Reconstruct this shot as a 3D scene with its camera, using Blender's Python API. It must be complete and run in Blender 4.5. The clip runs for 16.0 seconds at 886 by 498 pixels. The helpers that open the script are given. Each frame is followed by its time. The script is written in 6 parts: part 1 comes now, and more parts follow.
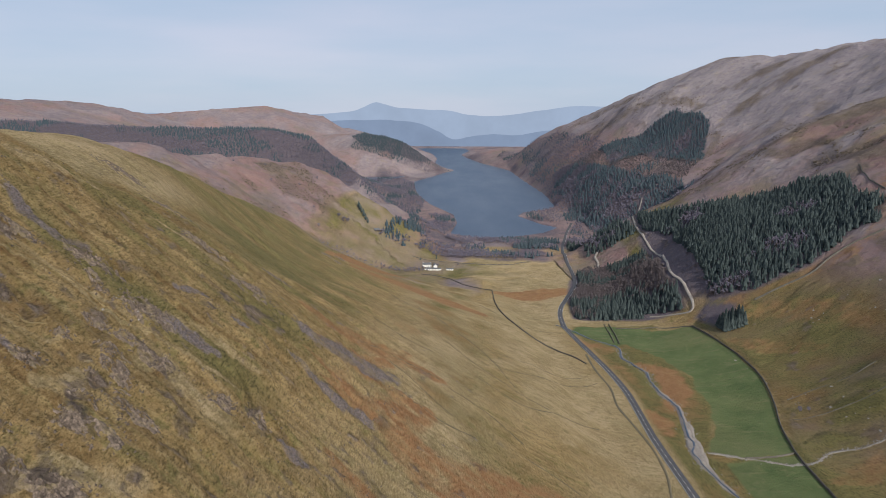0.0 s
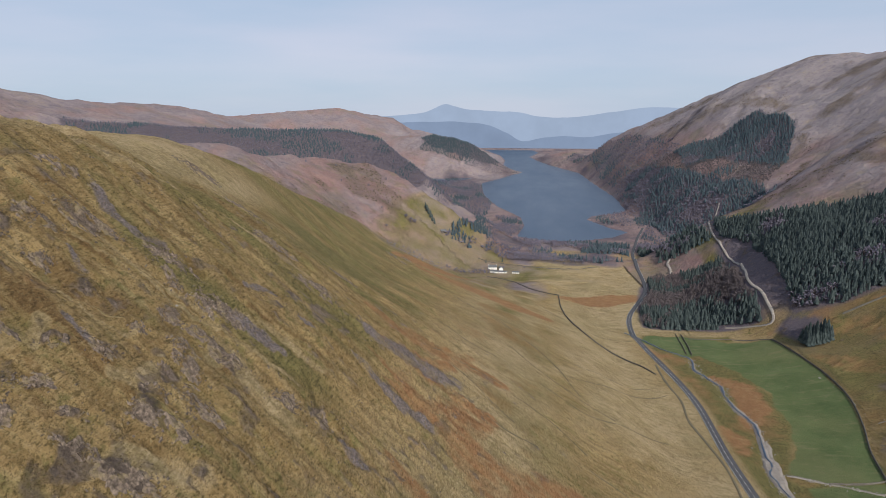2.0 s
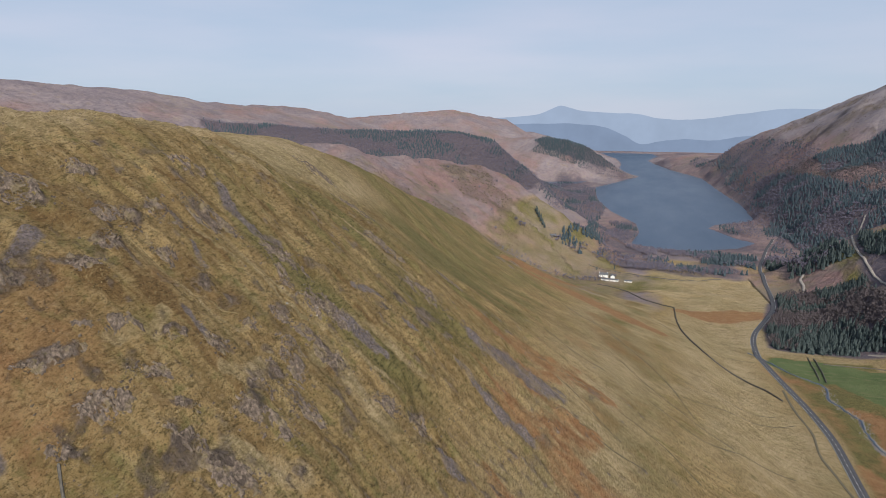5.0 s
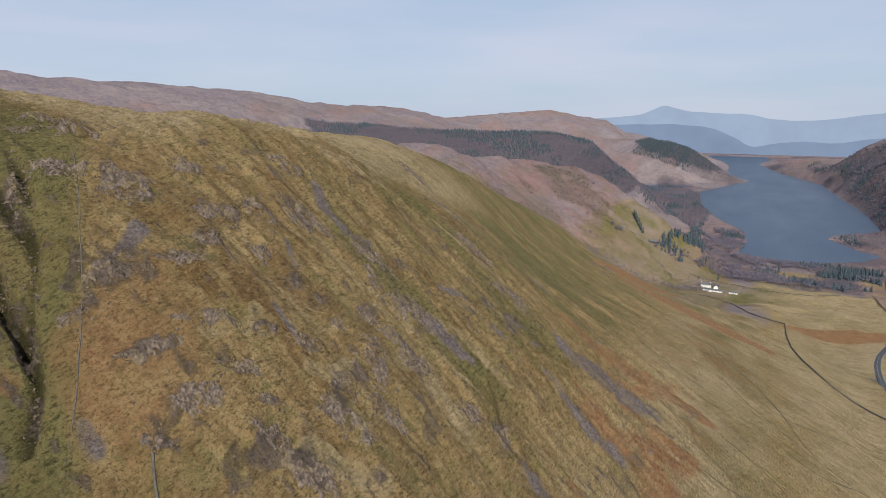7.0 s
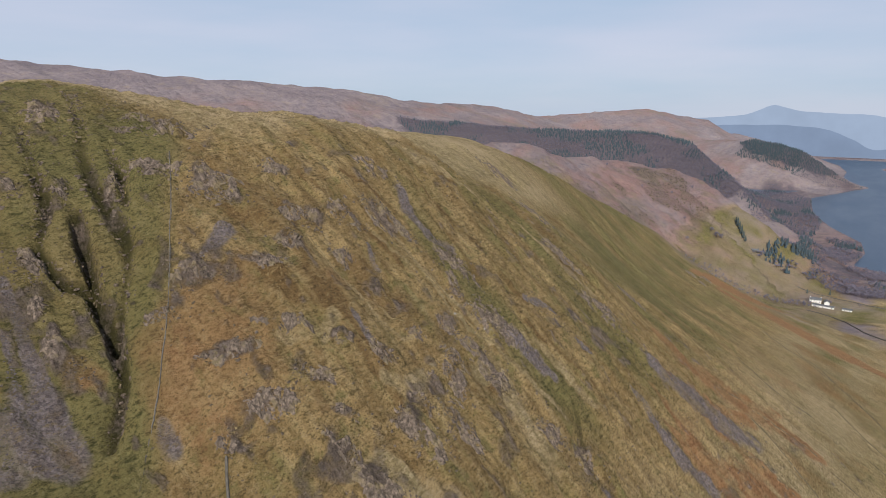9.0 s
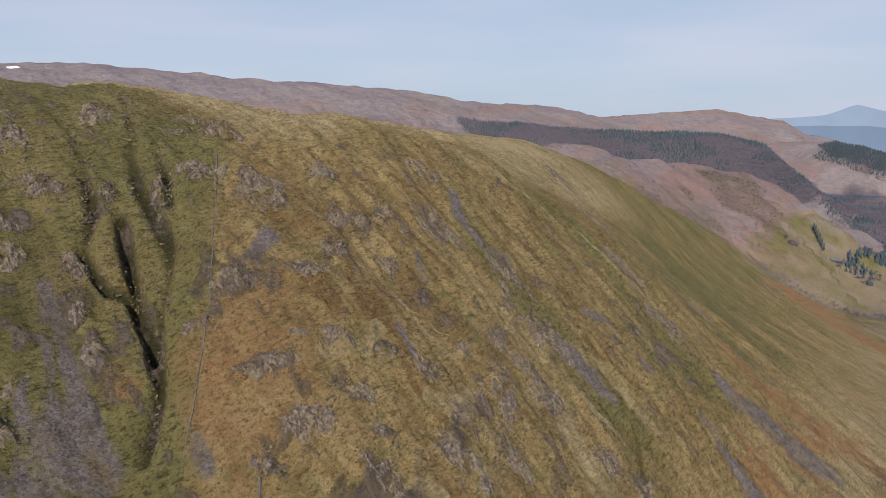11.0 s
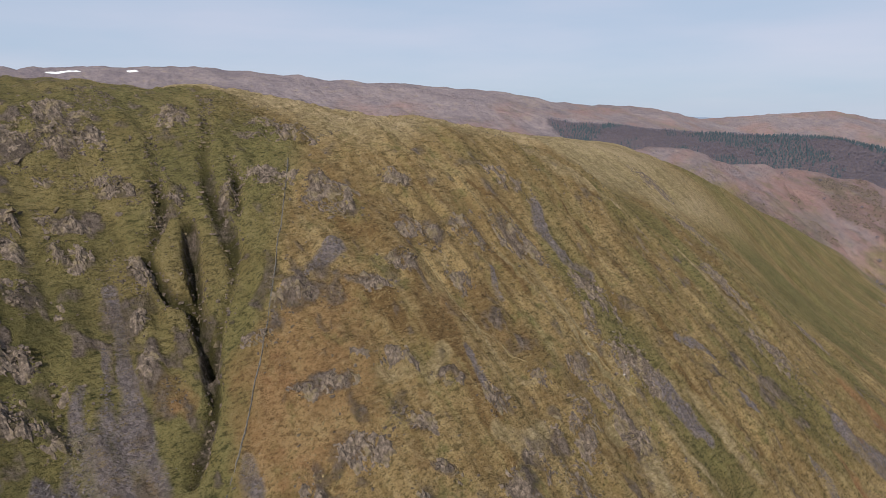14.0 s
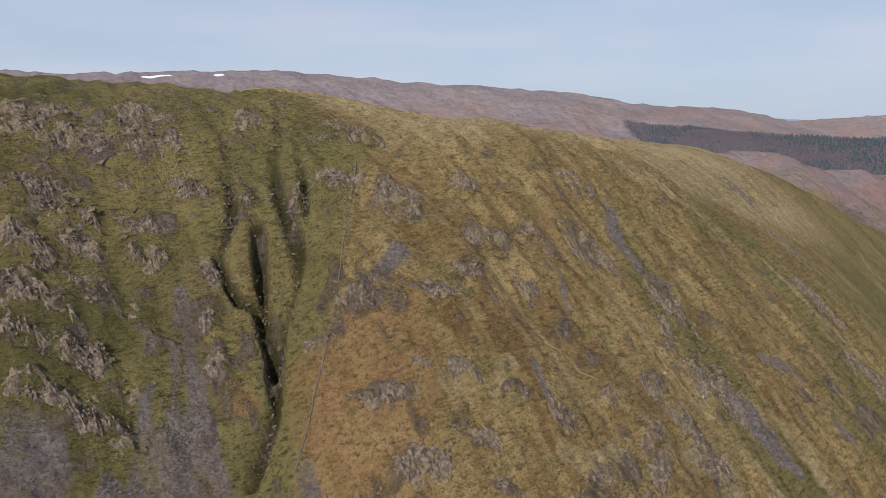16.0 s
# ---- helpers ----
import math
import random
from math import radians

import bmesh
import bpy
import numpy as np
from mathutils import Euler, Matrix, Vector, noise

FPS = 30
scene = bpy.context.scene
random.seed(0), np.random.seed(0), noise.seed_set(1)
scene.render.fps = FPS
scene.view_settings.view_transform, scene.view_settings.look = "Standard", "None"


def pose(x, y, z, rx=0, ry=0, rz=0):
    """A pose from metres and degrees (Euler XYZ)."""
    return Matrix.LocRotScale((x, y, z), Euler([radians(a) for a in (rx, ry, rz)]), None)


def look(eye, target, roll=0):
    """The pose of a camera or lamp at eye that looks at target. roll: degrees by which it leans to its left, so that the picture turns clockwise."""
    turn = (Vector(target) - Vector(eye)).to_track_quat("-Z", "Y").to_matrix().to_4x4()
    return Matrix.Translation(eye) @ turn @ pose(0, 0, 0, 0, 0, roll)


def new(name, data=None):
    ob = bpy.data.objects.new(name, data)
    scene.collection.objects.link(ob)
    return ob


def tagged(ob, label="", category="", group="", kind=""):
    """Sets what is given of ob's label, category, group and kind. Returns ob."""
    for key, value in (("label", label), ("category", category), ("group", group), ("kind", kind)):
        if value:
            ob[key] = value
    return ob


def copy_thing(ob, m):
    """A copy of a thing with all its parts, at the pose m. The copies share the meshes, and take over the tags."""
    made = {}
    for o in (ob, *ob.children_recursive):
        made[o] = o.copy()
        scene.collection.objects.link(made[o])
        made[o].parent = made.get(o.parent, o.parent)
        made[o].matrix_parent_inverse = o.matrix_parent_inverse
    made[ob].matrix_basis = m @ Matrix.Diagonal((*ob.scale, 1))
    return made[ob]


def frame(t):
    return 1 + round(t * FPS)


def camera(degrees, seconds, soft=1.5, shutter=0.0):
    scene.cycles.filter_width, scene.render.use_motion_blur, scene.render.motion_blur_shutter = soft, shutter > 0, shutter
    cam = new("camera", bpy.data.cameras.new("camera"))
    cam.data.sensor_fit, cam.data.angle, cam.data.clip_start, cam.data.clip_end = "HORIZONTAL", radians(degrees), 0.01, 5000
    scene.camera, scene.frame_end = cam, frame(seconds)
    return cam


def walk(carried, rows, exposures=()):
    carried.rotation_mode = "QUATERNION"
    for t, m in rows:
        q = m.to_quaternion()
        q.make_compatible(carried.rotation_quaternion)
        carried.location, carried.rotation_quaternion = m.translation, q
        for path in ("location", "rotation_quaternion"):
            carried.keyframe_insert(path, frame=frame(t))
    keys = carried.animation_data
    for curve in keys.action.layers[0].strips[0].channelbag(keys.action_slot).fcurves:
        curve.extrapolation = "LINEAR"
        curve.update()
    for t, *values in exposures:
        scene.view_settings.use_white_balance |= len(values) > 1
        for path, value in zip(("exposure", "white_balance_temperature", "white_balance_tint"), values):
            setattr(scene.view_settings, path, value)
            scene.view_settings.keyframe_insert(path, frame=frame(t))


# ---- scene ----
cam = camera(71.6, 16.0, soft=0.6)
# seconds, eye in metres (z from the lake's surface), pitch, roll, yaw
PATH = [
    (0, -0.00, 0.00, 338.00, -13.39, -0.18, 0.00),
    (0.5, 0.09, 0.81, 338.06, -13.37, -0.15, 1.38),
    (1, 0.18, 1.63, 338.12, -13.34, -0.10, 2.98),
    (1.5, 0.30, 2.49, 338.16, -13.30, -0.05, 4.62),
    (2, 0.40, 3.37, 338.23, -13.25, 0.02, 6.29),
    (2.5, 0.47, 4.26, 338.33, -13.22, 0.07, 7.80),
    (3, 0.48, 5.19, 338.44, -13.19, 0.09, 9.08),
    (3.5, 0.41, 6.17, 338.55, -13.16, 0.14, 10.57),
    (4, 0.25, 7.28, 338.63, -13.13, 0.16, 12.59),
    (6.5, -1.02, 13.73, 339.01, -13.08, 0.08, 22.96),
    (7, -1.42, 15.23, 339.20, -13.08, 0.11, 25.43),
    (7.5, -2.01, 16.89, 339.51, -13.12, 0.04, 28.29),
    (8, -2.76, 18.75, 339.87, -13.16, -0.01, 31.03),
    (8.5, -3.69, 20.77, 340.21, -13.22, -0.07, 32.58),
    (9, -4.75, 22.94, 340.42, -13.25, -0.11, 33.74),
    (11.5, -10.30, 34.94, 340.82, -13.20, -0.03, 40.65),
    (12, -11.49, 37.26, 340.86, -13.19, -0.06, 41.92),
    (12.5, -12.73, 39.43, 340.89, -13.16, -0.02, 43.22),
    (13, -13.97, 41.38, 340.94, -13.16, -0.06, 44.52),
    (13.5, -15.16, 43.05, 341.00, -13.16, 0.00, 46.03),
    (14, -16.25, 44.50, 341.07, -13.12, -0.03, 47.49),
    (14.5, -17.22, 45.71, 341.14, -13.11, -0.03, 48.95),
    (15, -18.09, 46.68, 341.20, -13.06, -0.03, 50.38),
    (15.5, -18.82, 47.44, 341.27, -13.01, -0.03, 52.17),
    (16, -19.45, 48.10, 341.35, -12.96, 0.06, 54.14),
]
walk(cam, [(t, pose(x, y, z, 90 + pitch, roll, yaw)) for t, x, y, z, pitch, roll, yaw in PATH])

# ---- light: hazy spring sun from the east, thin high cloud ----
SUN_FROM = Vector((0.46, -0.72, 0.58)).normalized()
world = bpy.data.worlds.new("sky")
scene.world = world
world.use_nodes = True
wn, wl = world.node_tree.nodes, world.node_tree.links
wn.clear()
w_out, w_bg = wn.new("ShaderNodeOutputWorld"), wn.new("ShaderNodeBackground")
w_sky = wn.new("ShaderNodeTexSky")
w_sky.sky_type, w_sky.sun_disc = "NISHITA", False
w_sky.sun_elevation = math.asin(SUN_FROM.z)
w_sky.sun_rotation = math.atan2(SUN_FROM.x, SUN_FROM.y)
w_sky.altitude, w_sky.air_density, w_sky.dust_density, w_sky.ozone_density = 500, 1.0, 0.3, 2.0
w_co, w_map, w_noise, w_ramp = wn.new("ShaderNodeTexCoord"), wn.new("ShaderNodeMapping"), wn.new("ShaderNodeTexNoise"), wn.new("ShaderNodeValToRGB")
w_map.inputs["Scale"].default_value = (1.2, 1.2, 7.0)
w_noise.inputs["Scale"].default_value, w_noise.inputs["Detail"].default_value = 1.6, 5.0
w_ramp.color_ramp.elements[0].position, w_ramp.color_ramp.elements[1].position = 0.35, 0.75
w_ramp.color_ramp.elements[0].color, w_ramp.color_ramp.elements[1].color = (0.375, 0.465, 0.600, 1), (0.500, 0.525, 0.640, 1)
w_mix, w_gain = wn.new("ShaderNodeMix"), wn.new("ShaderNodeMix")
w_mix.data_type = w_gain.data_type = "RGBA"
w_gain.blend_type = "MULTIPLY"
w_gain.inputs["Factor"].default_value = 1.0
w_gain.inputs["B"].default_value = (0.060, 0.064, 0.071, 1)
w_mix.inputs["Factor"].default_value = 0.86
wl.new(w_co.outputs["Generated"], w_map.inputs["Vector"])
wl.new(w_map.outputs["Vector"], w_noise.inputs["Vector"])
wl.new(w_noise.outputs["Fac"], w_ramp.inputs["Fac"])
wl.new(w_sky.outputs["Color"], w_gain.inputs["A"])
wl.new(w_gain.outputs["Result"], w_mix.inputs["A"])
wl.new(w_ramp.outputs["Color"], w_mix.inputs["B"])
wl.new(w_mix.outputs["Result"], w_bg.inputs["Color"])
wl.new(w_bg.outputs["Background"], w_out.inputs["Surface"])
w_bg.inputs["Strength"].default_value = 1.22
sun = new("sun", bpy.data.lights.new("sun", "SUN"))
sun.data.energy, sun.data.angle, sun.data.color = 5.0, radians(1.5), (1.0, 0.93, 0.83)
sun.matrix_world = look(SUN_FROM * 800, (0, 0, 0))

# ---- materials ----
def shader(name):
    m = bpy.data.materials.new(name)
    m.use_nodes = True
    m.node_tree.nodes.clear()
    return m, m.node_tree.nodes, m.node_tree.links


def noise_node(n, l, co, scale, detail=6.0, rough_=0.6, stretch=None):
    if stretch:
        mp = n.new("ShaderNodeMapping")
        mp.inputs["Scale"].default_value = stretch
        l.new(co, mp.inputs["Vector"])
        co = mp.outputs["Vector"]
    t = n.new("ShaderNodeTexNoise")
    t.inputs["Scale"].default_value, t.inputs["Detail"].default_value, t.inputs["Roughness"].default_value = scale, detail, rough_
    l.new(co, t.inputs["Vector"])
    return t.outputs["Fac"]


def mix(n, l, fac, a, b, blend="MIX"):
    """Colour mix; each input is a socket, a number or a colour."""
    m = n.new("ShaderNodeMix")
    m.data_type, m.blend_type = "RGBA", blend
    for key, v in (("Factor", fac), ("A", a), ("B", b)):
        if isinstance(v, bpy.types.NodeSocket):
            l.new(v, m.inputs[key])
        elif isinstance(v, (int, float)):
            m.inputs[key].default_value = v if key == "Factor" else (v, v, v, 1)
        else:
            m.inputs[key].default_value = (*v, 1)
    return m.outputs["Result"]


def span(n, l, v, lo, hi, to_lo=0.0, to_hi=1.0):
    r = n.new("ShaderNodeMapRange")
    r.inputs["From Min"].default_value, r.inputs["From Max"].default_value = lo, hi
    r.inputs["To Min"].default_value, r.inputs["To Max"].default_value = to_lo, to_hi
    l.new(v, r.inputs["Value"])
    return r.outputs["Result"]


def calc(n, l, op, a, b):
    m = n.new("ShaderNodeMath")
    m.operation = op
    for k, v in enumerate((a, b)):
        if isinstance(v, (int, float)):
            m.inputs[k].default_value = v
        else:
            l.new(v, m.inputs[k])
    return m.outputs[0]


def finish(m, n, l, colour, roughness=0.9, bump=None, strength=0.4, distance=0.3, specular=0.25):
    out, b = n.new("ShaderNodeOutputMaterial"), n.new("ShaderNodeBsdfPrincipled")
    if isinstance(colour, bpy.types.NodeSocket):
        l.new(colour, b.inputs["Base Color"])
    else:
        b.inputs["Base Color"].default_value = (*colour, 1)
    if isinstance(roughness, bpy.types.NodeSocket):
        l.new(roughness, b.inputs["Roughness"])
    else:
        b.inputs["Roughness"].default_value = roughness
    b.inputs["Specular IOR Level"].default_value = specular
    if bump is not None:
        k = n.new("ShaderNodeBump")
        k.inputs["Strength"].default_value, k.inputs["Distance"].default_value = strength, distance
        l.new(bump, k.inputs["Height"])
        l.new(k.outputs["Normal"], b.inputs["Normal"])
    l.new(b.outputs["BSDF"], out.inputs["Surface"])
    return m


def speckled(name, dark, light, scale, roughness=0.9, strength=0.4, distance=0.2, coarse=0.1):
    """A rough material that wanders between two colours at two scales."""
    m, n, l = shader(name)
    co = n.new("ShaderNodeNewGeometry").outputs["Position"]
    fine = noise_node(n, l, co, scale, 6, 0.65)
    wide = noise_node(n, l, co, scale * coarse, 4, 0.6)
    c = mix(n, l, span(n, l, fine, 0.3, 0.7), dark, light)
    c = mix(n, l, span(n, l, wide, 0.35, 0.7, 0.0, 0.45), c, tuple(v * 0.7 for v in dark))
    return finish(m, n, l, c, roughness, fine, strength, distance)


def land_material():
    m, n, l = shader("moorland")
    geo = n.new("ShaderNodeNewGeometry")
    co = geo.outputs["Position"]
    masks = {}
    for key, names in (("cover_a", "bracken scree rock brown"), ("cover_b", "lush heath pale moss"), ("cover_c", "dark litter snow rust"), ("cover_d", "turf")):
        a = n.new("ShaderNodeAttribute")
        a.attribute_name = key
        s = n.new("ShaderNodeSeparateColor")
        l.new(a.outputs["Color"], s.inputs["Color"])
        for name, out in zip(names.split(), (*s.outputs, a.outputs["Alpha"])):
            masks[name] = out
    clump = noise_node(n, l, co, 1.5, 8, 0.75)
    tuft = noise_node(n, l, co, 0.62, 9, 0.74, (1.3, 0.55, 1.3))
    step = noise_node(n, l, co, 0.9, 8, 0.70, (1.5, 0.38, 1.5))
    streak = noise_node(n, l, co, 0.16, 7, 0.66, (0.20, 1.0, 0.25))
    stripe = noise_node(n, l, co, 0.42, 7, 0.66, (0.09, 1.0, 0.12))
    patch = noise_node(n, l, co, 0.035, 7, 0.64)
    mid = noise_node(n, l, co, 0.11, 9, 0.74)
    broad = noise_node(n, l, co, 0.007, 8, 0.66)

    def ragged(mask, source, soft=0.25, push=0.9):
        """A mask whose edge is frayed by noise."""
        v = calc(n, l, "ADD", mask, calc(n, l, "MULTIPLY", calc(n, l, "SUBTRACT", source, 0.5), push))
        return span(n, l, v, 0.5 - soft, 0.5 + soft)

    def blend(base, source, lo, hi, most, colour):
        return mix(n, l, span(n, l, source, lo, hi, 0, most), base, colour)

    grass = mix(n, l, span(n, l, patch, 0.36, 0.64), (0.262, 0.184, 0.080), (0.402, 0.288, 0.138))
    grass = blend(grass, mid, 0.50, 0.64, 0.80, (0.196, 0.126, 0.058))
    grass = blend(grass, streak, 0.47, 0.66, 0.5, (0.245, 0.170, 0.078))
    grass = blend(grass, streak, 0.46, 0.32, 0.70, (0.188, 0.178, 0.068))
    grass = blend(grass, mid, 0.45, 0.34, 0.55, (0.180, 0.168, 0.066))
    grass = blend(grass, stripe, 0.53, 0.63, 0.45, (0.420, 0.325, 0.176))
    grass = blend(grass, stripe, 0.46, 0.37, 0.60, (0.158, 0.106, 0.046))
    grass = blend(grass, step, 0.54, 0.66, 0.50, (0.430, 0.332, 0.196))
    # lows of step, tuft and clump darkened: painted shade between tussocks
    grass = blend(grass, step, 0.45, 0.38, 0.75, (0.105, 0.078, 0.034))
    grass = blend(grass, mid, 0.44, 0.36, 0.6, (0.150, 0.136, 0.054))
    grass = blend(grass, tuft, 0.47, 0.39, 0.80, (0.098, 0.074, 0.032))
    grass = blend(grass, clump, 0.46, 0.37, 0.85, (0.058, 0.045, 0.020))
    brown = mix(n, l, span(n, l, mid, 0.36, 0.64), (0.132, 0.083, 0.036), (0.220, 0.144, 0.064))
    brown = blend(brown, stripe, 0.53, 0.65, 0.5, (0.300, 0.215, 0.105))
    brown = blend(brown, step, 0.52, 0.66, 0.7, (0.370, 0.262, 0.130))
    # tuft and clump lows carry the same painted shade
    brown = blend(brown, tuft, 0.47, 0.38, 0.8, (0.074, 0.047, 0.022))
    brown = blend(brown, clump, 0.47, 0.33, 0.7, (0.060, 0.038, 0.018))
    moss = mix(n, l, span(n, l, patch, 0.36, 0.64), (0.126, 0.117, 0.045), (0.204, 0.175, 0.072))
    moss = blend(moss, mid, 0.52, 0.66, 0.55, (0.205, 0.150, 0.060))
    moss = blend(moss, stripe, 0.54, 0.66, 0.35, (0.245, 0.205, 0.088))
    moss = blend(moss, step, 0.54, 0.66, 0.50, (0.270, 0.238, 0.116))
    # dark dashes: under-hang shade of the terracettes put into the colour
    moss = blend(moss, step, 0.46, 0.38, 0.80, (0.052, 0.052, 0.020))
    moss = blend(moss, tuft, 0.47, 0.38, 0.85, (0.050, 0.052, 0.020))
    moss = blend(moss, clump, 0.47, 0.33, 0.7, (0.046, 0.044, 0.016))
    # dead bracken, pushed towards violet so the colour holds some distance haze
    brack = mix(n, l, span(n, l, tuft, 0.35, 0.65), (0.205, 0.128, 0.122), (0.308, 0.200, 0.186))
    brack = blend(brack, clump, 0.48, 0.30, 0.6, (0.090, 0.056, 0.036))
    brack = blend(brack, mid, 0.46, 0.32, 0.6, (0.150, 0.108, 0.088))
    brack = blend(brack, patch, 0.53, 0.62, 0.6, (0.176, 0.148, 0.108))
    brack = blend(brack, broad, 0.47, 0.38, 0.7, (0.190, 0.165, 0.120))
    brack = blend(brack, mid, 0.54, 0.68, 0.6, (0.310, 0.232, 0.186))
    rust = mix(n, l, span(n, l, tuft, 0.35, 0.65), (0.222, 0.116, 0.056), (0.335, 0.186, 0.092))
    rust = blend(rust, mid, 0.52, 0.66, 0.6, (0.365, 0.255, 0.120))
    rust = blend(rust, mid, 0.46, 0.34, 0.5, (0.170, 0.092, 0.045))
    # shade dashes painted into the bracken's low spots
    rust = blend(rust, step, 0.45, 0.37, 0.6, (0.105, 0.058, 0.030))
    rust = blend(rust, step, 0.53, 0.64, 0.5, (0.360, 0.250, 0.135))
    rust = blend(rust, clump, 0.48, 0.32, 0.6, (0.080, 0.042, 0.018))
    # heather colour with painted distance haze in its pale violet; turf likewise
    heath = mix(n, l, span(n, l, broad, 0.36, 0.64), (0.192, 0.157, 0.170), (0.258, 0.213, 0.216))
    heath = blend(heath, patch, 0.47, 0.68, 0.7, (0.140, 0.118, 0.140))
    heath = blend(heath, patch, 0.45, 0.30, 0.7, (0.262, 0.208, 0.158))
    heath = blend(heath, mid, 0.54, 0.68, 0.7, (0.305, 0.256, 0.250))
    heath = blend(heath, mid, 0.46, 0.32, 0.75, (0.090, 0.082, 0.104))
    turf = mix(n, l, span(n, l, broad, 0.36, 0.64), (0.242, 0.208, 0.218), (0.308, 0.268, 0.270))
    turf = blend(turf, patch, 0.50, 0.68, 0.7, (0.196, 0.164, 0.186))
    turf = blend(turf, patch, 0.45, 0.30, 0.6, (0.345, 0.280, 0.212))
    turf = blend(turf, mid, 0.54, 0.68, 0.7, (0.345, 0.298, 0.266))
    turf = blend(turf, mid, 0.46, 0.32, 0.7, (0.140, 0.124, 0.146))
    pale = mix(n, l, span(n, l, patch, 0.36, 0.62), (0.305, 0.230, 0.120), (0.445, 0.342, 0.202))
    pale = blend(pale, streak, 0.5, 0.66, 0.55, (0.215, 0.178, 0.080))
    pale = blend(pale, stripe, 0.52, 0.62, 0.5, (0.190, 0.142, 0.070))
    pale = blend(pale, broad, 0.48, 0.64, 0.3, (0.215, 0.192, 0.090))
    pale = blend(pale, step, 0.52, 0.63, 0.6, (0.520, 0.415, 0.262))
    # low spots of the straw darkened with painted tussock shade
    pale = blend(pale, step, 0.46, 0.38, 0.65, (0.150, 0.112, 0.054))
    pale = blend(pale, clump, 0.46, 0.37, 0.6, (0.098, 0.074, 0.034))
    pale = blend(pale, tuft, 0.46, 0.32, 0.6, (0.120, 0.086, 0.034))
    pale = blend(pale, mid, 0.47, 0.34, 0.6, (0.140, 0.106, 0.048))
    lush = mix(n, l, span(n, l, patch, 0.34, 0.66), (0.082, 0.122, 0.048), (0.132, 0.166, 0.072))
    lush = blend(lush, mid, 0.54, 0.66, 0.7, (0.185, 0.180, 0.090))
    lush = blend(lush, broad, 0.52, 0.60, 0.5, (0.170, 0.176, 0.082))
    lush = blend(lush, streak, 0.56, 0.64, 0.5, (0.196, 0.186, 0.098))
    lush = blend(lush, tuft, 0.52, 0.72, 0.6, (0.150, 0.158, 0.072))
    lush = blend(lush, clump, 0.48, 0.30, 0.5, (0.040, 0.050, 0.016))
    # near-black tone: painted gully shade, and the darker southern slope
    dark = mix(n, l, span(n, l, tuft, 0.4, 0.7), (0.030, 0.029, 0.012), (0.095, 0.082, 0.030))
    # woodland floor, blued a little like the haze over the far woods
    litter = mix(n, l, span(n, l, tuft, 0.35, 0.65), (0.090, 0.078, 0.096), (0.150, 0.126, 0.142))
    litter = blend(litter, mid, 0.54, 0.66, 0.6, (0.260, 0.190, 0.150))
    stones = n.new("ShaderNodeTexVoronoi")
    stones.inputs["Scale"].default_value = 1.7
    l.new(co, stones.inputs["Vector"])
    split = n.new("ShaderNodeSeparateColor")
    l.new(stones.outputs["Color"], split.inputs["Color"])
    scree = mix(n, l, span(n, l, split.outputs[0], 0, 1), (0.112, 0.095, 0.094), (0.245, 0.206, 0.202))
    scree = mix(n, l, span(n, l, streak, 0.5, 0.66, 0, 0.6), scree, (0.120, 0.092, 0.066))
    scree = mix(n, l, span(n, l, tuft, 0.52, 0.62, 0, 0.7), scree, (0.200, 0.150, 0.070))
    crack = noise_node(n, l, co, 0.75, 10, 0.8, (1.0, 1.4, 0.5))
    rock = mix(n, l, span(n, l, crack, 0.40, 0.60), (0.090, 0.070, 0.056), (0.300, 0.236, 0.196))
    rock = mix(n, l, span(n, l, tuft, 0.55, 0.7, 0, 0.7), rock, (0.17, 0.145, 0.060))
    rock = blend(rock, mid, 0.53, 0.43, 0.65, (0.086, 0.070, 0.060))

    both = calc(n, l, "ADD", calc(n, l, "MULTIPLY", patch, 0.5), calc(n, l, "MULTIPLY", mid, 0.5))
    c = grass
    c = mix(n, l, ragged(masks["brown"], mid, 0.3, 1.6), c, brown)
    c = mix(n, l, ragged(masks["heath"], broad), c, heath)
    c = mix(n, l, ragged(masks["turf"], both, 0.3, 1.2), c, turf)
    c = mix(n, l, ragged(masks["pale"], streak), c, pale)
    c = mix(n, l, ragged(masks["bracken"], both, 0.3, 1.6), c, brack)
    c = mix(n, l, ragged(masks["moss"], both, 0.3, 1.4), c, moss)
    c = mix(n, l, ragged(masks["rust"], both, 0.25, 1.4), c, rust)
    c = mix(n, l, ragged(masks["lush"], patch, 0.2, 0.5), c, lush)
    c = mix(n, l, ragged(masks["litter"], patch), c, litter)
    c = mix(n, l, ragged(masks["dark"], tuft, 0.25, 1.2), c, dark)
    scree_edge = ragged(masks["scree"], tuft, 0.18, 1.0)
    c = mix(n, l, scree_edge, c, scree)
    knobs = calc(n, l, "ADD", calc(n, l, "MULTIPLY", tuft, 0.4), calc(n, l, "ADD", calc(n, l, "MULTIPLY", mid, 0.35), calc(n, l, "MULTIPLY", patch, 0.25)))
    rock_edge = ragged(masks["rock"], knobs, 0.2, 2.6)
    c = mix(n, l, rock_edge, c, rock)
    c = mix(n, l, ragged(masks["snow"], patch, 0.1, 0.6), c, (0.85, 0.87, 0.9))
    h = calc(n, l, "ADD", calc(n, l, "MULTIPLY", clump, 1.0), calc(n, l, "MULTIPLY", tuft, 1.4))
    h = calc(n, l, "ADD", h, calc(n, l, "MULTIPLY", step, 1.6))
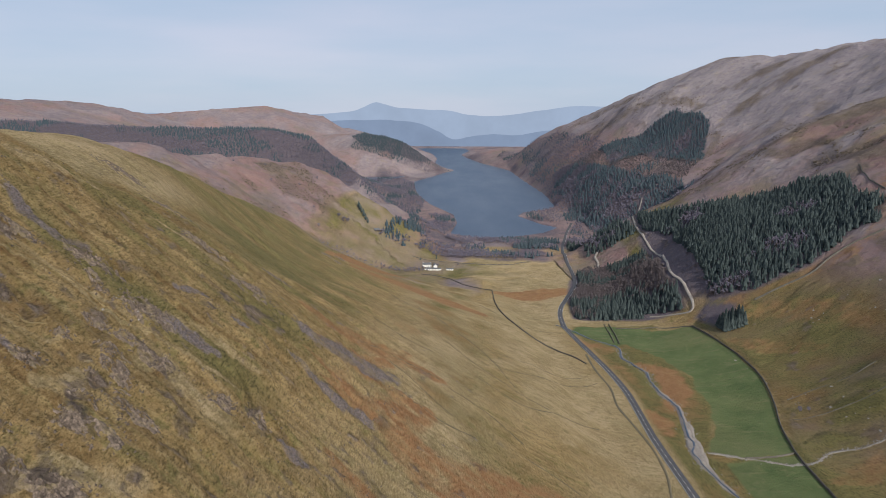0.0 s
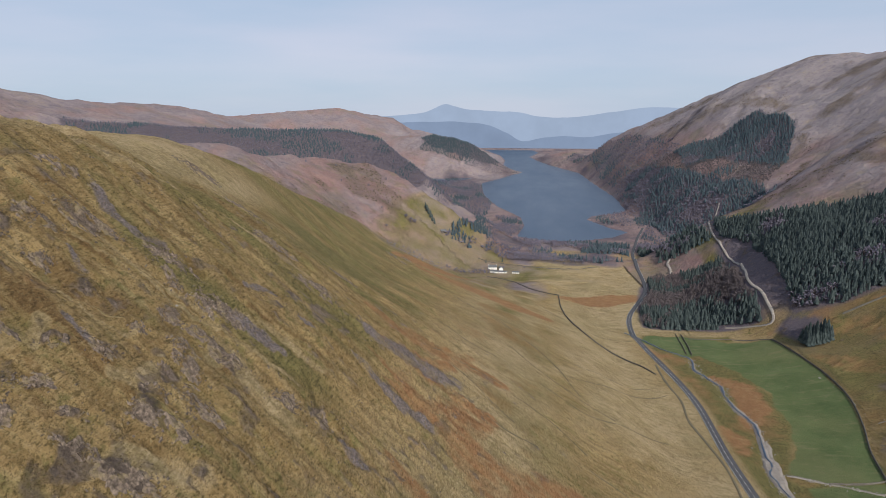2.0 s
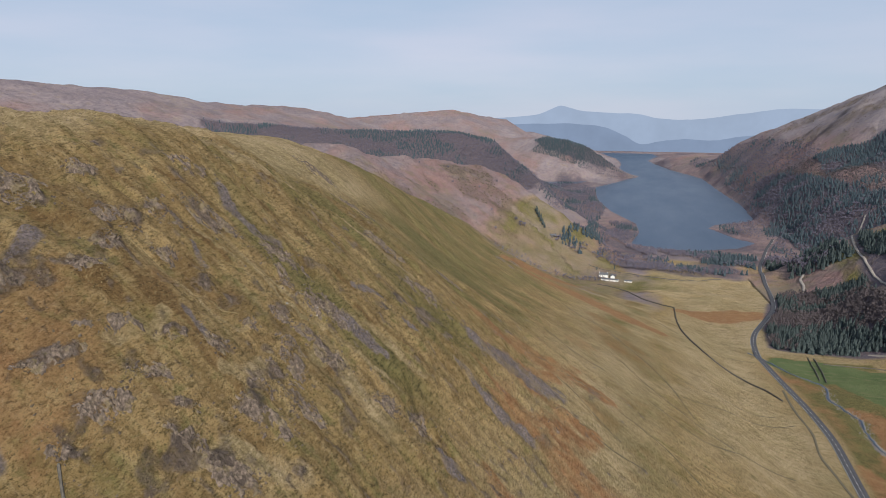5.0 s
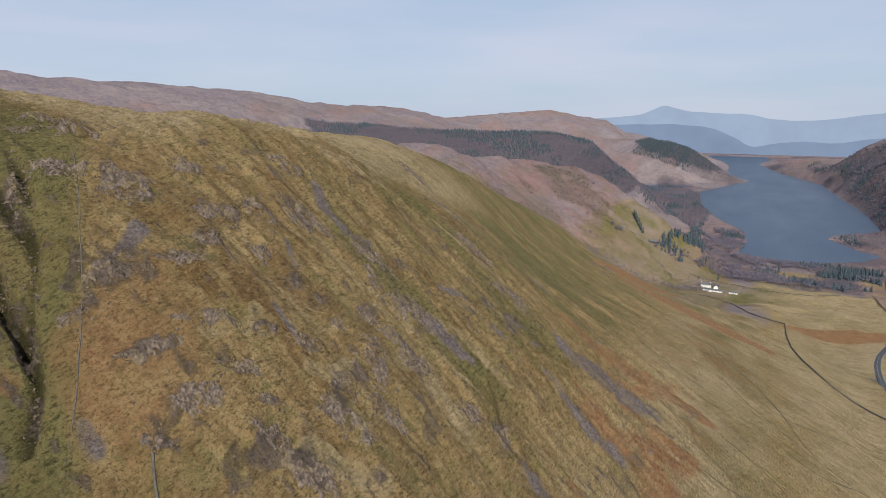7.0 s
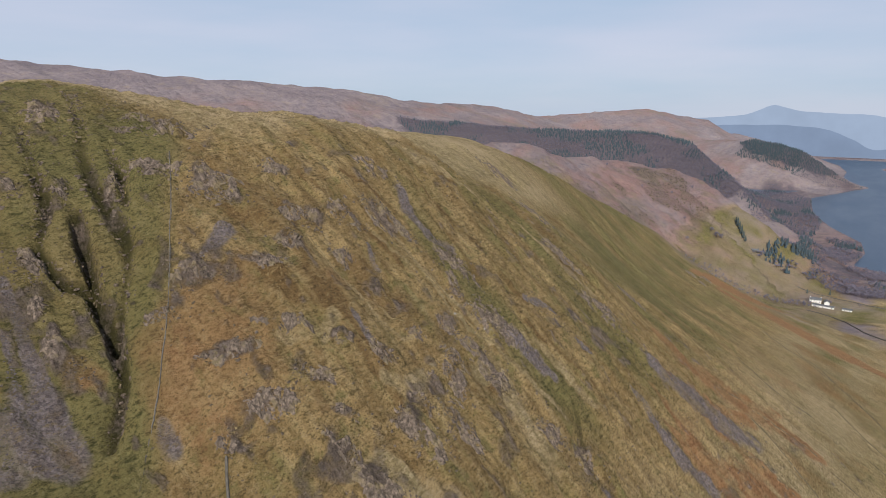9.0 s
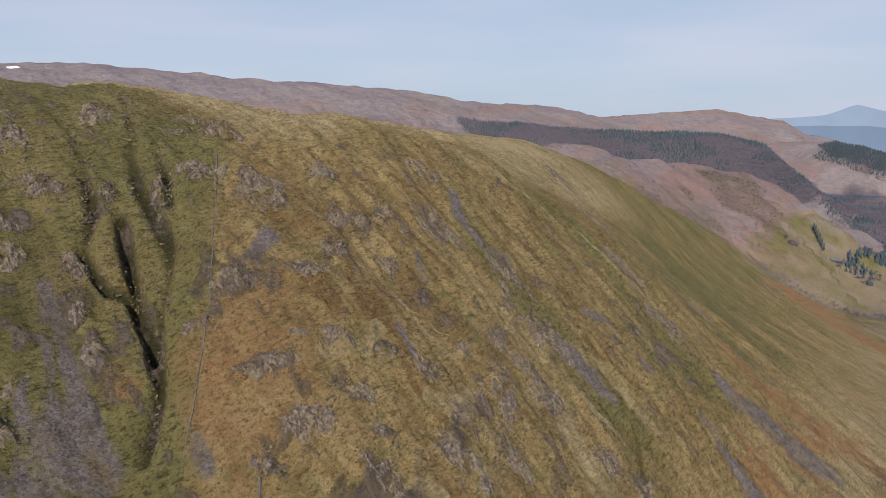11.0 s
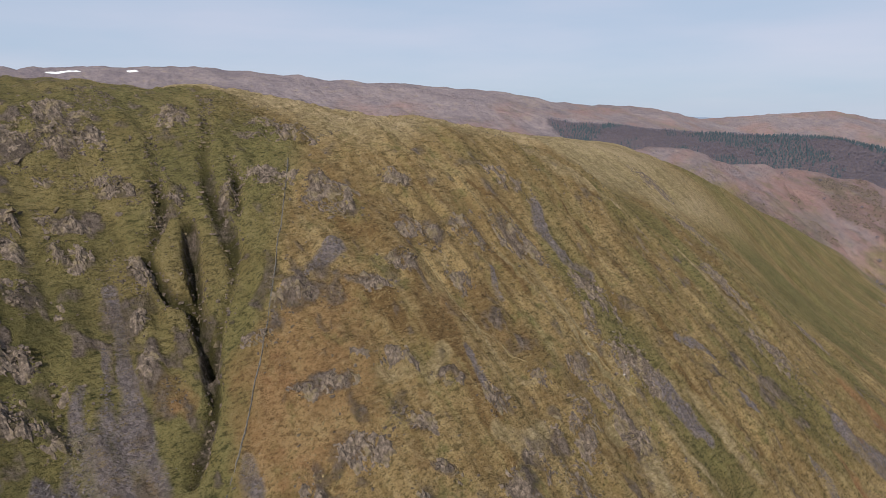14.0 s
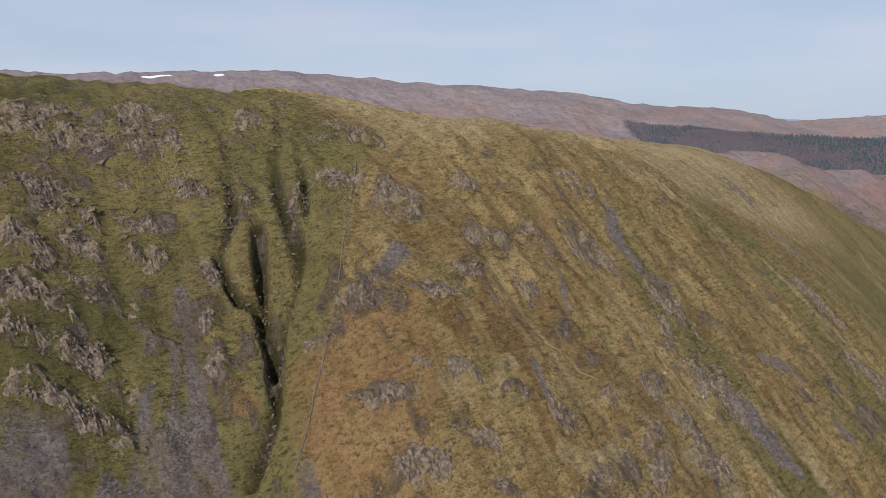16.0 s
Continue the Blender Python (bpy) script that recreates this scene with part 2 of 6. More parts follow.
    h = calc(n, l, "ADD", h, calc(n, l, "ADD", calc(n, l, "MULTIPLY", patch, 5.0), calc(n, l, "MULTIPLY", mid, 4.5)))
    h = calc(n, l, "ADD", h, calc(n, l, "MULTIPLY", calc(n, l, "MULTIPLY", crack, rock_edge), 3.0))
    hills = calc(n, l, "MAXIMUM", calc(n, l, "MAXIMUM", masks["heath"], masks["turf"]), masks["bracken"])
    h = calc(n, l, "ADD", h, calc(n, l, "MULTIPLY", calc(n, l, "MULTIPLY", broad, hills), 45.0))
    return finish(m, n, l, c, 0.95, h, 0.9, 1.0, 0.1)


def water_material():
    m, n, l = shader("lake_water")
    co = n.new("ShaderNodeNewGeometry").outputs["Position"]
    ripple = noise_node(n, l, co, 0.25, 4, 0.6, (1.0, 0.45, 1.0))
    wide = noise_node(n, l, co, 0.006, 4, 0.6, (1.0, 0.3, 1.0))
    rgh = span(n, l, wide, 0.35, 0.7, 0.30, 0.42)
    c = mix(n, l, span(n, l, wide, 0.3, 0.7), (0.024, 0.046, 0.082), (0.036, 0.062, 0.104))
    return finish(m, n, l, c, rgh, ripple, 0.5, 0.6, 0.28)


MOOR = land_material()
WATER = water_material()
ASPHALT = speckled("asphalt", (0.055, 0.055, 0.060), (0.085, 0.085, 0.092), 1.5, 0.85)
PAINT = speckled("road_paint", (0.5, 0.5, 0.48), (0.7, 0.7, 0.68), 2.0, 0.7)
TRODDEN = speckled("trodden_grass", (0.17, 0.128, 0.06), (0.25, 0.19, 0.10), 1.2)
GRAVEL = speckled("track_gravel", (0.20, 0.175, 0.155), (0.36, 0.32, 0.28), 0.8)
EARTH = speckled("worn_earth", (0.10, 0.085, 0.055), (0.17, 0.14, 0.09), 0.6)
SHINGLE = speckled("stream_shingle", (0.14, 0.122, 0.105), (0.36, 0.32, 0.285), 0.9)
DRYSTONE = speckled("dry_stone", (0.060, 0.055, 0.048), (0.17, 0.155, 0.13), 1.3, 0.92, 0.8)


def leafy(name, dark, light, roughness=0.85):
    """Foliage and twigs: every clump takes its own shade."""
    m, n, l = shader(name)
    geo = n.new("ShaderNodeNewGeometry")
    f = noise_node(n, l, geo.outputs["Position"], 0.7, 5, 0.7)
    c = mix(n, l, geo.outputs["Random Per Island"], dark, light)
    c = mix(n, l, span(n, l, f, 0.35, 0.7, 0, 0.6), c, tuple(v * 0.55 for v in dark))
    return finish(m, n, l, c, roughness, f, 0.4, 0.3, 0.15)


def rock_material(name, dark, light):
    """Split rock: every block takes its own shade, with cracks and lichen."""
    m, n, l = shader(name)
    geo = n.new("ShaderNodeNewGeometry")
    fine = noise_node(n, l, geo.outputs["Position"], 1.15, 8, 0.72, (1.3, 1.0, 0.8))
    wide = noise_node(n, l, geo.outputs["Position"], 0.3, 5, 0.6)
    c = mix(n, l, span(n, l, wide, 0.3, 0.7), dark, light)
    c = mix(n, l, span(n, l, geo.outputs["Random Per Island"], 0, 1, 0, 0.4), c, dark)
    c = mix(n, l, span(n, l, fine, 0.50, 0.64, 0, 0.8), c, tuple(v * 1.6 for v in light))
    c = mix(n, l, span(n, l, fine, 0.49, 0.36, 0, 0.85), c, tuple(v * 0.4 for v in dark))
    c = mix(n, l, span(n, l, wide, 0.50, 0.64, 0, 0.6), c, (0.150, 0.118, 0.056))
    return finish(m, n, l, c, 0.92, fine, 0.9, 0.3)


ROCK = rock_material("crag_rock", (0.074, 0.058, 0.046), (0.156, 0.122, 0.098))
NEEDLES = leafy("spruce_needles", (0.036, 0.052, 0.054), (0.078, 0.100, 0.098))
# same needles paler and bluer: distance haze painted in for the far woods
HAZED_NEEDLES = leafy("hazed_spruce_needles", (0.044, 0.068, 0.086), (0.080, 0.108, 0.122))
LARCH = leafy("bare_larch_twigs", (0.078, 0.066, 0.070), (0.132, 0.110, 0.114))
# purplish twigs, lightened and blued further to carry distance haze
TWIGS = leafy("bare_winter_twigs", (0.104, 0.096, 0.128), (0.178, 0.162, 0.205))
BARK = speckled("bark", (0.050, 0.040, 0.032), (0.12, 0.10, 0.08), 2.0)
STRAW = leafy("dry_tussock", (0.150, 0.112, 0.052), (0.300, 0.228, 0.118))
WHITEWASH = speckled("whitewash", (0.70, 0.70, 0.67), (0.84, 0.84, 0.81), 1.2, 0.8, 0.2)
SLATE = speckled("slate_roof", (0.085, 0.090, 0.10), (0.17, 0.175, 0.185), 1.0, 0.6)
GLASS = speckled("dark_window", (0.015, 0.018, 0.022), (0.03, 0.034, 0.04), 1.0, 0.15)
TIMBER = speckled("grey_timber", (0.10, 0.085, 0.065), (0.22, 0.19, 0.15), 4.0)
PALE_ROCK = speckled("pale_boulder", (0.18, 0.165, 0.15), (0.40, 0.375, 0.34), 1.1, 0.9, 0.7)
SCREE_STONE = speckled("scree_stone", (0.085, 0.072, 0.074), (0.23, 0.195, 0.198), 0.9, 0.9, 0.7)
# ---- the lie of the land: cross-sections of the near fell, ridges, lake and valley floor ----
FELL_X = (-420, -300, -210, -165, -120, -75, -20, 60, 150)
FELL_Y = (-60, 40, 80, 120, 160, 220, 300, 420, 640, 1000)
FELL_Z = [
    (362, 356, 335, 307, 270, 229, 184, 133, 93),
    (353, 353, 338, 307, 272, 236, 191, 140, 98),
    (346, 349, 340, 308, 270, 238, 195, 143, 98),
    (343, 344, 341, 323, 294, 254, 201, 142, 96),
    (345, 350, 339, 331, 295, 253, 198, 139, 94),
    (340, 336, 331, 327, 289, 250, 192, 135, 93),
    (333, 329, 320, 299, 270, 233, 185, 129, 88),
    (320, 315, 301, 262, 226, 200, 169, 124, 84),
    (260, 254, 235, 197, 169, 146, 126, 97, 64),
    (162, 145, 122, 96, 79, 67, 54, 42, 31),
]


def cubic(x, knots, values):
    """Smooth curve through values at knots; values may be rows of arrays."""
    k = np.asarray(knots, float)
    v = np.asarray(values, float)
    x = np.clip(x, k[0], k[-1])
    i = np.clip(np.searchsorted(k, x) - 1, 0, len(k) - 2)
    m = np.gradient(v, k, axis=0)
    d = (k[1:] - k[:-1])[i]
    u = (x - k[i]) / d
    if v.ndim == 1:
        a, b, ma, mb = v[i], v[i + 1], m[i] * d, m[i + 1] * d
    else:
        n = np.arange(len(x))
        a, b, ma, mb = v[i, n], v[i + 1, n], m[i, n] * d, m[i + 1, n] * d
    return a * (1 + 2 * u) * (1 - u) ** 2 + b * u * u * (3 - 2 * u) + ma * u * (1 - u) ** 2 + mb * u * u * (u - 1)


def smooth(a, b, x):
    u = np.clip((x - a) / (b - a), 0, 1)
    return u * u * (3 - 2 * u)


def lattice(ix, iy, seed):
    h = (ix.astype(np.int64) * 374761393 + iy.astype(np.int64) * 668265263 + seed * 1442695041) & 0x7FFFFFFF
    h = ((h ^ (h >> 13)) * 1274126177) & 0x7FFFFFFF
    return ((h ^ (h >> 16)) & 0xFFFF) / 32767.5 - 1


def grain(x, y, size, seed=0):
    """Smooth noise, about -1 to 1, with lumps of that many metres."""
    x, y = x / size, y / size
    ix, iy = np.floor(x), np.floor(y)
    u, v = x - ix, y - iy
    u, v = u * u * u * (u * (u * 6 - 15) + 10), v * v * v * (v * (v * 6 - 15) + 10)
    a, b = lattice(ix, iy, seed), lattice(ix + 1, iy, seed)
    c, d = lattice(ix, iy + 1, seed), lattice(ix + 1, iy + 1, seed)
    return (a * (1 - u) + b * u) * (1 - v) + (c * (1 - u) + d * u) * v


def rough(x, y, size, seed=0, octaves=4, gain=0.5):
    out, amp, total = 0, 1.0, 0.0
    for n in range(octaves):
        out = out + amp * grain(x + 17.3 * n, y - 9.1 * n, size / 2**n, seed + 31 * n)
        total, amp = total + amp, amp * gain
    return out / total


def along(x, y, line):
    """Distance to a polyline of (x, y, ...) rows, and its further columns interpolated at the nearest place, and the share of the way."""
    line = np.asarray(line, float)
    best = np.full(np.shape(x), 1e18)
    rest = np.zeros((line.shape[1] - 2, *np.shape(x)))
    share = np.zeros(np.shape(x))
    steps = np.r_[0, np.cumsum(np.hypot(*np.diff(line[:, :2], axis=0).T))]
    for n, (p, q) in enumerate(zip(line[:-1], line[1:])):
        e = q[:2] - p[:2]
        u = np.clip(((x - p[0]) * e[0] + (y - p[1]) * e[1]) / (e @ e), 0, 1)
        d = np.hypot(x - p[0] - u * e[0], y - p[1] - u * e[1])
        near = d < best
        best = np.where(near, d, best)
        share = np.where(near, (steps[n] + u * (steps[n + 1] - steps[n])) / steps[-1], share)
        for k in range(len(rest)):
            rest[k] = np.where(near, p[2 + k] + u * (q[2 + k] - p[2 + k]), rest[k])
    return best, rest, share


def inside(x, y, ring):
    ring = np.asarray(ring, float)
    out = np.zeros(np.shape(x), bool)
    for (ax, ay), (bx, by) in zip(ring, np.roll(ring, -1, 0)):
        if ay != by:
            out ^= ((ay > y) != (by > y)) & (x < (bx - ax) * (y - ay) / (by - ay) + ax)
    return out


def within(x, y, ring, reach=90.0):
    """Signed distance to a closed ring, above 0 inside it; places further out than the reach give minus the reach."""
    x, y = np.asarray(x, float), np.asarray(y, float)
    r = np.asarray(ring, float)
    out = np.full(x.shape, -reach)
    near = (x > r[:, 0].min() - reach) & (x < r[:, 0].max() + reach) & (y > r[:, 1].min() - reach) & (y < r[:, 1].max() + reach)
    d = along(x[near], y[near], [*ring, ring[0]])[0]
    out[near] = np.maximum(np.where(inside(x[near], y[near], ring), d, -d), -reach)
    return out


def beside(x, y, line, reach):
    """Which places lie about a polyline within the reach, their distance to it and its further columns there."""
    r = np.asarray(line, float)
    near = (x > r[:, 0].min() - reach) & (x < r[:, 0].max() + reach) & (y > r[:, 1].min() - reach) & (y < r[:, 1].max() + reach)
    d, rest, _ = along(x[near], y[near], line)
    return near, d, rest


LAKE = [(-200, 4720), (-90, 4300), (-34, 3850), (-40, 3500), (54, 3163), (-40, 2900), (-123, 2694), (-105, 2450), (-90, 2303), (-37, 2078), (37, 1883), (46, 1745), (24, 1600), (96, 1550),
        (178, 1562), (267, 1613), (317, 1683), (281, 1720), (226, 1860), (250, 1925), (377, 2017), (390, 2313), (361, 2788), (345, 3171), (216, 3597), (114, 4109), (190, 4500), (160, 4720)]
FLOOR_Y = (-1500, -300, 0, 300, 500, 800, 1000, 1250, 1500, 1700, 6000)
FLOOR_Z = (110, 118, 108, 92, 76, 52, 37, 18, 6, 3, 3)
# crests as (x, y, z), then the slope beside them and the roundness of the top in metres
RIDGES = {
    "bracken_hill": ([(-900, 800, 262), (-640, 900, 266), (-487, 1000, 260), (-477, 1100, 238), (-405, 1250, 225), (-351, 1350, 212), (-300, 1400, 196), (-262, 1500, 124), (-150, 1600, 70)], 0.66, 45),
    "wood_plateau": ([(-2200, 1500, 330), (-1700, 1850, 270), (-1182, 2000, 258), (-919, 2100, 252), (-605, 2200, 240), (-490, 2250, 214), (-425, 2300, 126), (-370, 2350, 60)], 0.42, 70),
    "west_moor": ([(-2560, 100, 455), (-2475, 505, 455), (-2446, 971, 486), (-2147, 1357, 440), (-1762, 1840, 396), (-1534, 2283, 337), (-1500, 2536, 338), (-1437, 2916, 283)], 0.36, 90),
    "north_moor": ([(-2200, 3000, 330), (-1800, 3050, 322), (-1587, 3300, 272), (-1350, 3450, 285), (-1061, 3700, 310), (-760, 3950, 250), (-640, 4000, 180)], 0.38, 120),
    "headland": ([(-900, 3500, 150), (-520, 3320, 176), (-410, 3270, 182), (-300, 3230, 168), (-200, 3200, 136), (-60, 3170, 52), (20, 3158, 8)], 0.52, 50),
    "east_fell": ([(440, 3420, 60), (539, 3300, 172), (711, 3100, 278), (832, 2950, 346), (988, 2750, 441), (1112, 2550, 506), (1243, 2300, 508), (1301, 1900, 520), (1450, 1200, 560), (1500, 300, 560)], 0.62, 90),
    "east_shoulder": ([(640, 1880, 20), (695, 1800, 48), (778, 1650, 182), (833, 1500, 284), (861, 1400, 319), (875, 1250, 347), (900, 1000, 380), (880, 600, 390), (860, 0, 400), (860, -800, 400)], 0.6, 70),
    "east_shore": ([(420, 4200, 40), (330, 3900, 60), (420, 3600, 70), (560, 3300, 90)], 0.4, 60),
}


def fell(x, y):
    rows = np.stack([cubic(x, FELL_X, row) for row in FELL_Z])
    return cubic(y, FELL_Y, rows)


def more(a, b, k):
    """The greater of two heights, rounded where they meet."""
    h = np.clip(0.5 + 0.5 * (a - b) / k, 0, 1)
    return b + (a - b) * h + k * h * (1 - h)


def land(x, y):
    """Height of the bare land, without its gullies and crags."""
    x, y = np.asarray(x, float).ravel(), np.asarray(y, float).ravel()
    d = within(x, y, LAKE, 900.0)
    z = cubic(y, FLOOR_Y, FLOOR_Z)
    z = z + 0.03 * np.abs(x - 200) * smooth(1500, 900, y)
    flat = smooth(1000, 1500, y)
    z = np.where(d > 0, 0, np.minimum(z, 60) * smooth(0, 250, -d) + np.minimum(-d * 0.05, 3)) * flat + z * (1 - flat)
    for line, slope, top in RIDGES.values():
        dist, (crest,), _ = along(x, y, line)
        wob = 1 + 0.22 * rough(x, y, 420, 5, 3)
        h = crest - slope * wob * dist * dist / (dist + top)
        z = np.where(h > z - 40, more(h, z, 16), z)
    near = smooth(-420, -330, x) * smooth(150, 80, x) * smooth(1000, 880, y)
    near = near * smooth(-300, -60, y)
    z = z * (1 - near) + fell(x, y) * near
    west = smooth(-330, -420, x) * smooth(1000, 800, y)
    z = np.where(west > 0, more(z, fell(np.full_like(x, -420.0), y) - 0.12 * np.maximum(-420 - x, 0) - 90 * smooth(800, 1000, y), 20) * west + z * (1 - west), z)
    bank = 2.5 + 0.9 * np.maximum(-d, 0)
    z = np.where(y > 1200, -more(-z, -bank, 8), z)
    return np.where(d > 0, -0.5 - np.minimum(d * 0.1, 6), z)

# ---- the ground, one sheet to the horizon ----
def part(name, bm, material, parent=None, label="", smooth_=False):
    me = bpy.data.meshes.new(name)
    bm.to_mesh(me)
    bm.free()
    me.materials.append(material)
    if smooth_:
        me.polygons.foreach_set("use_smooth", np.ones(len(me.polygons), bool))
    ob = new(name, me)
    if parent:
        ob.parent = parent
    if label:
        ob["label"] = label
    return ob


def sheet(name, verts, faces, material, smooth_=False, parent=None):
    me = bpy.data.meshes.new(name)
    me.from_pydata([tuple(v) for v in verts], [], [tuple(f) for f in faces])
    me.materials.append(material)
    if smooth_:
        me.polygons.foreach_set("use_smooth", np.ones(len(me.polygons), bool))
    ob = new(name, me)
    if parent:
        ob.parent = parent
    return ob


# gullies: x, y, depth, half width
GULLIES = [
    [(-217.6, 124.7, 0.8, 2.3), (-196.2, 116.9, 1.2, 2), (-185.2, 111.7, 1.8, 2.3), (-180.3, 108.6, 2.4, 2.2), (-171, 105.5, 3, 2.4), (-165, 104.6, 3.4, 2.5), (-158.7, 104.2, 3.6, 2.6), (-152.2, 103.1, 3, 2.3), (-147.5, 100.1, 2, 1.5), (-143.2, 95.7, 2, 1.4), (-140, 92.5, 3, 1.5), (-140, 91, 4.5, 2.1)],
    [(-166.6, 98.1, 1.5, 1.2), (-164, 97.1, 5, 1.9), (-160.8, 96.3, 6.5, 2.2), (-155.6, 94.6, 6.5, 2.1), (-152.2, 93.5, 6.5, 1.8), (-147.6, 92, 4, 1.3)],
    [(-195.3, 101.6, 0.5, 2), (-182.9, 96.8, 1.4, 1.8), (-175.7, 95, 2.6, 2.1), (-168.9, 93.1, 3.2, 2.2), (-166.5, 90.7, 2.6, 1.8), (-163.4, 88.1, 2.6, 1.7), (-162.5, 86.9, 3, 1.7), (-157.4, 86.9, 4, 1.8), (-153, 87.8, 4.5, 1.8), (-151.2, 90.1, 5, 2), (-149.2, 91.4, 5.5, 2.2), (-144.8, 90.9, 5.5, 2.3), (-139.7, 90.9, 5.5, 2.2), (-136.7, 89.3, 4.5, 2.3), (-132, 88, 4, 1.7), (-129, 84.8, 3.5, 1.7), (-126.6, 82, 3.5, 1.7), (-124.1, 79.6, 3, 1.6)],
    [(-177.8, 115.1, 1, 1.3), (-169.3, 112.3, 3.2, 1.7), (-161.9, 109.2, 3, 1.5), (-159.3, 107.5, 1, 1)],
    [(-132.9, 83.4, 0.8, 1.7), (-128.7, 80, 1.5, 2.5), (-123.9, 78.1, 1.2, 2.8)],
    [(-98.6, 150.2, 0.5, 0.7), (-95.4, 148.2, 0.9, 0.7), (-93.4, 148.1, 1.1, 0.7), (-92.1, 149.5, 1.3, 0.8), (-90.2, 150.2, 1.3, 0.8), (-85.7, 146.6, 1, 0.7)],
    [(-73.9, 200.4, 1, 1.4), (-68.9, 197.2, 1.8, 1.8), (-61.8, 185.8, 2, 1.7), (-55.8, 183.7, 2, 1.7), (-50, 187.7, 1.6, 1.7)],
    [(-75.7, 144.6, 0.6, 1), (-72.1, 147.4, 0.9, 1), (-67.3, 148.1, 0.9, 1.1), (-62.4, 144.9, 0.6, 1)],
    [(-165, 190, 0.4, 3), (-140, 196, 1.5, 2.4), (-118, 200, 1.6, 2.4), (-95, 205, 1, 3)],
    [(-160, 240, 0.4, 3), (-135, 246, 1.5, 3), (-105, 250, 1.5, 3), (-80, 252, 0.8, 3)],
]


ROAD = [(150, 100), (158, 200), (162, 290), (164, 350), (165, 399), (166, 433), (170, 484), (173, 529), (172, 573), (167, 634), (161, 696), (158, 750), (162, 800), (172, 847), (190, 901), (224, 1000),
        (244, 1123), (253, 1214), (275, 1373), (305, 1500), (330, 1600), (370, 1733)]
STREAM = [(150, 760), (170, 721), (186, 688), (204, 667), (199, 628), (209, 591), (205, 538), (209, 498), (201, 453), (190, 414), (188, 388), (193, 366), (198, 345), (196, 300), (190, 200)]
# crags: x, y, reach up the slope, reach along it, turn in degrees
CRAGS_SOUTH = [
    (-216.4, 58, 4.8, 12.7, 54), (-209.2, 54.7, 5.4, 9.6, 54), (-203.3, 65, 5.8, 7.6, 54), (-206.9, 81.3, 5.4, 10.5, 54), (-198.3, 77.7, 7.5, 12.5, 54), (-179.5, 85.3, 3.1, 6.9, 54), (-172.1, 50.3, 3.2, 8.6, 54), (-173.3, 61, 3.1, 6.5, 54),
    (-179.5, 59.6, 2.7, 8.9, 54), (-168.4, 72.9, 2.6, 5, 54), (-175, 73.6, 2, 6.6, 54), (-163, 50.1, 4, 8.1, 54), (-156.4, 47, 3.7, 4.6, 54), (-150, 57, 2.6, 9.6, 54), (-161.1, 63.2, 3.2, 6.8, 54), (-145.5, 48.3, 2.6, 6.2, 54),
    (-139.7, 56.7, 4.1, 7.3, 54), (-185.8, 54.2, 5.6, 8.5, 54), (-188.9, 70.8, 2.1, 6.3, 54), (-159.9, 84.4, 2.6, 4.1, 54),
]
CRAGS_RAVINE = [
    (-183.6, 134.2, 6.8, 11.1, 54), (-184.8, 123, 2.1, 5, 54), (-165.1, 120, 4, 6.8, 54), (-198.8, 108.6, 6.9, 5.2, 54), (-166, 108.4, 5.5, 2.9, 54), (-171.3, 97, 4, 2.7, 54), (-143.2, 79.8, 3.9, 2.5, 54),
    (-150.7, 80.7, 2.4, 2, 54), (-150.6, 130.7, 5.6, 9.4, 54), (-155.9, 129.8, 3.9, 4.4, 54), (-152.6, 151.2, 3.8, 4.7, 54), (-136.6, 146.2, 4.1, 6.5, 54), (-127.5, 124.7, 2.4, 5.1, 54), (-128.9, 134.7, 2.6, 4.6, 54),
    (-123.1, 147.6, 2.8, 4.1, 54), (-134.1, 161.6, 4.3, 6.8, 54),
]
CRAGS_FACE = [
    (-130.2, 177.4, 3.9, 7.2, 54), (-145.4, 191.3, 4.6, 8.8, 54), (-105.1, 106.2, 2.5, 7.3, 54), (-103.7, 116.5, 2.7, 5.2, 54), (-117.3, 107, 2, 5.2, 54), (-114.9, 117.9, 1.8, 7.1, 54), (-106, 128.8, 2, 4.8, 54), (-119.9, 100.6, 1.7, 4.1, 54),
    (-135, 103.8, 3.9, 3.1, 54), (-133.9, 97.7, 1.5, 4.3, 54), (-134.8, 109.3, 3.1, 4.4, 54), (-98.8, 136.6, 3.2, 3.7, 54), (-100.3, 152.7, 2.1, 2.7, 54), (-99.4, 169.5, 3.7, 5.1, 54), (-90.8, 158.9, 4, 4.8, 54), (-108.8, 185.2, 10.7, 2.5, 54),
    (-87.5, 137.9, 2.2, 3.7, 54), (-94.9, 117.6, 1.5, 3.4, 54),
]
CRAGS_EAST = [
    (-131.2, 176.3, 5.9, 10.4, 31), (-114.6, 195.5, 6.7, 8.9, 31), (-95.5, 189.7, 6.4, 8.5, 31), (-189, 360.1, 9.4, 12.6, 31), (-154.6, 346.6, 10, 13.5, 31), (-90.8, 278.7, 7, 9.3, 31), (-93.2, 171, 4, 5.3, 31), (-89.4, 152.4, 5.4, 7.2, 31),
    (-85.1, 170.9, 5.2, 7, 31), (-83.3, 130.1, 5.5, 7.9, 31), (-81, 113.6, 3.6, 6.1, 31), (-68.6, 176.8, 4.1, 5.4, 31), (-80.7, 144.4, 4.7, 6.2, 31), (-91.8, 111.4, 2.8, 4.7, 31), (-107.5, 95.2, 1.5, 3.4, 31), (-60.2, 184.2, 3.5, 4.7, 31),
    (-117, 292.8, 8.4, 11.2, 31), (-98.7, 349.4, 6.2, 8.3, 31),
]
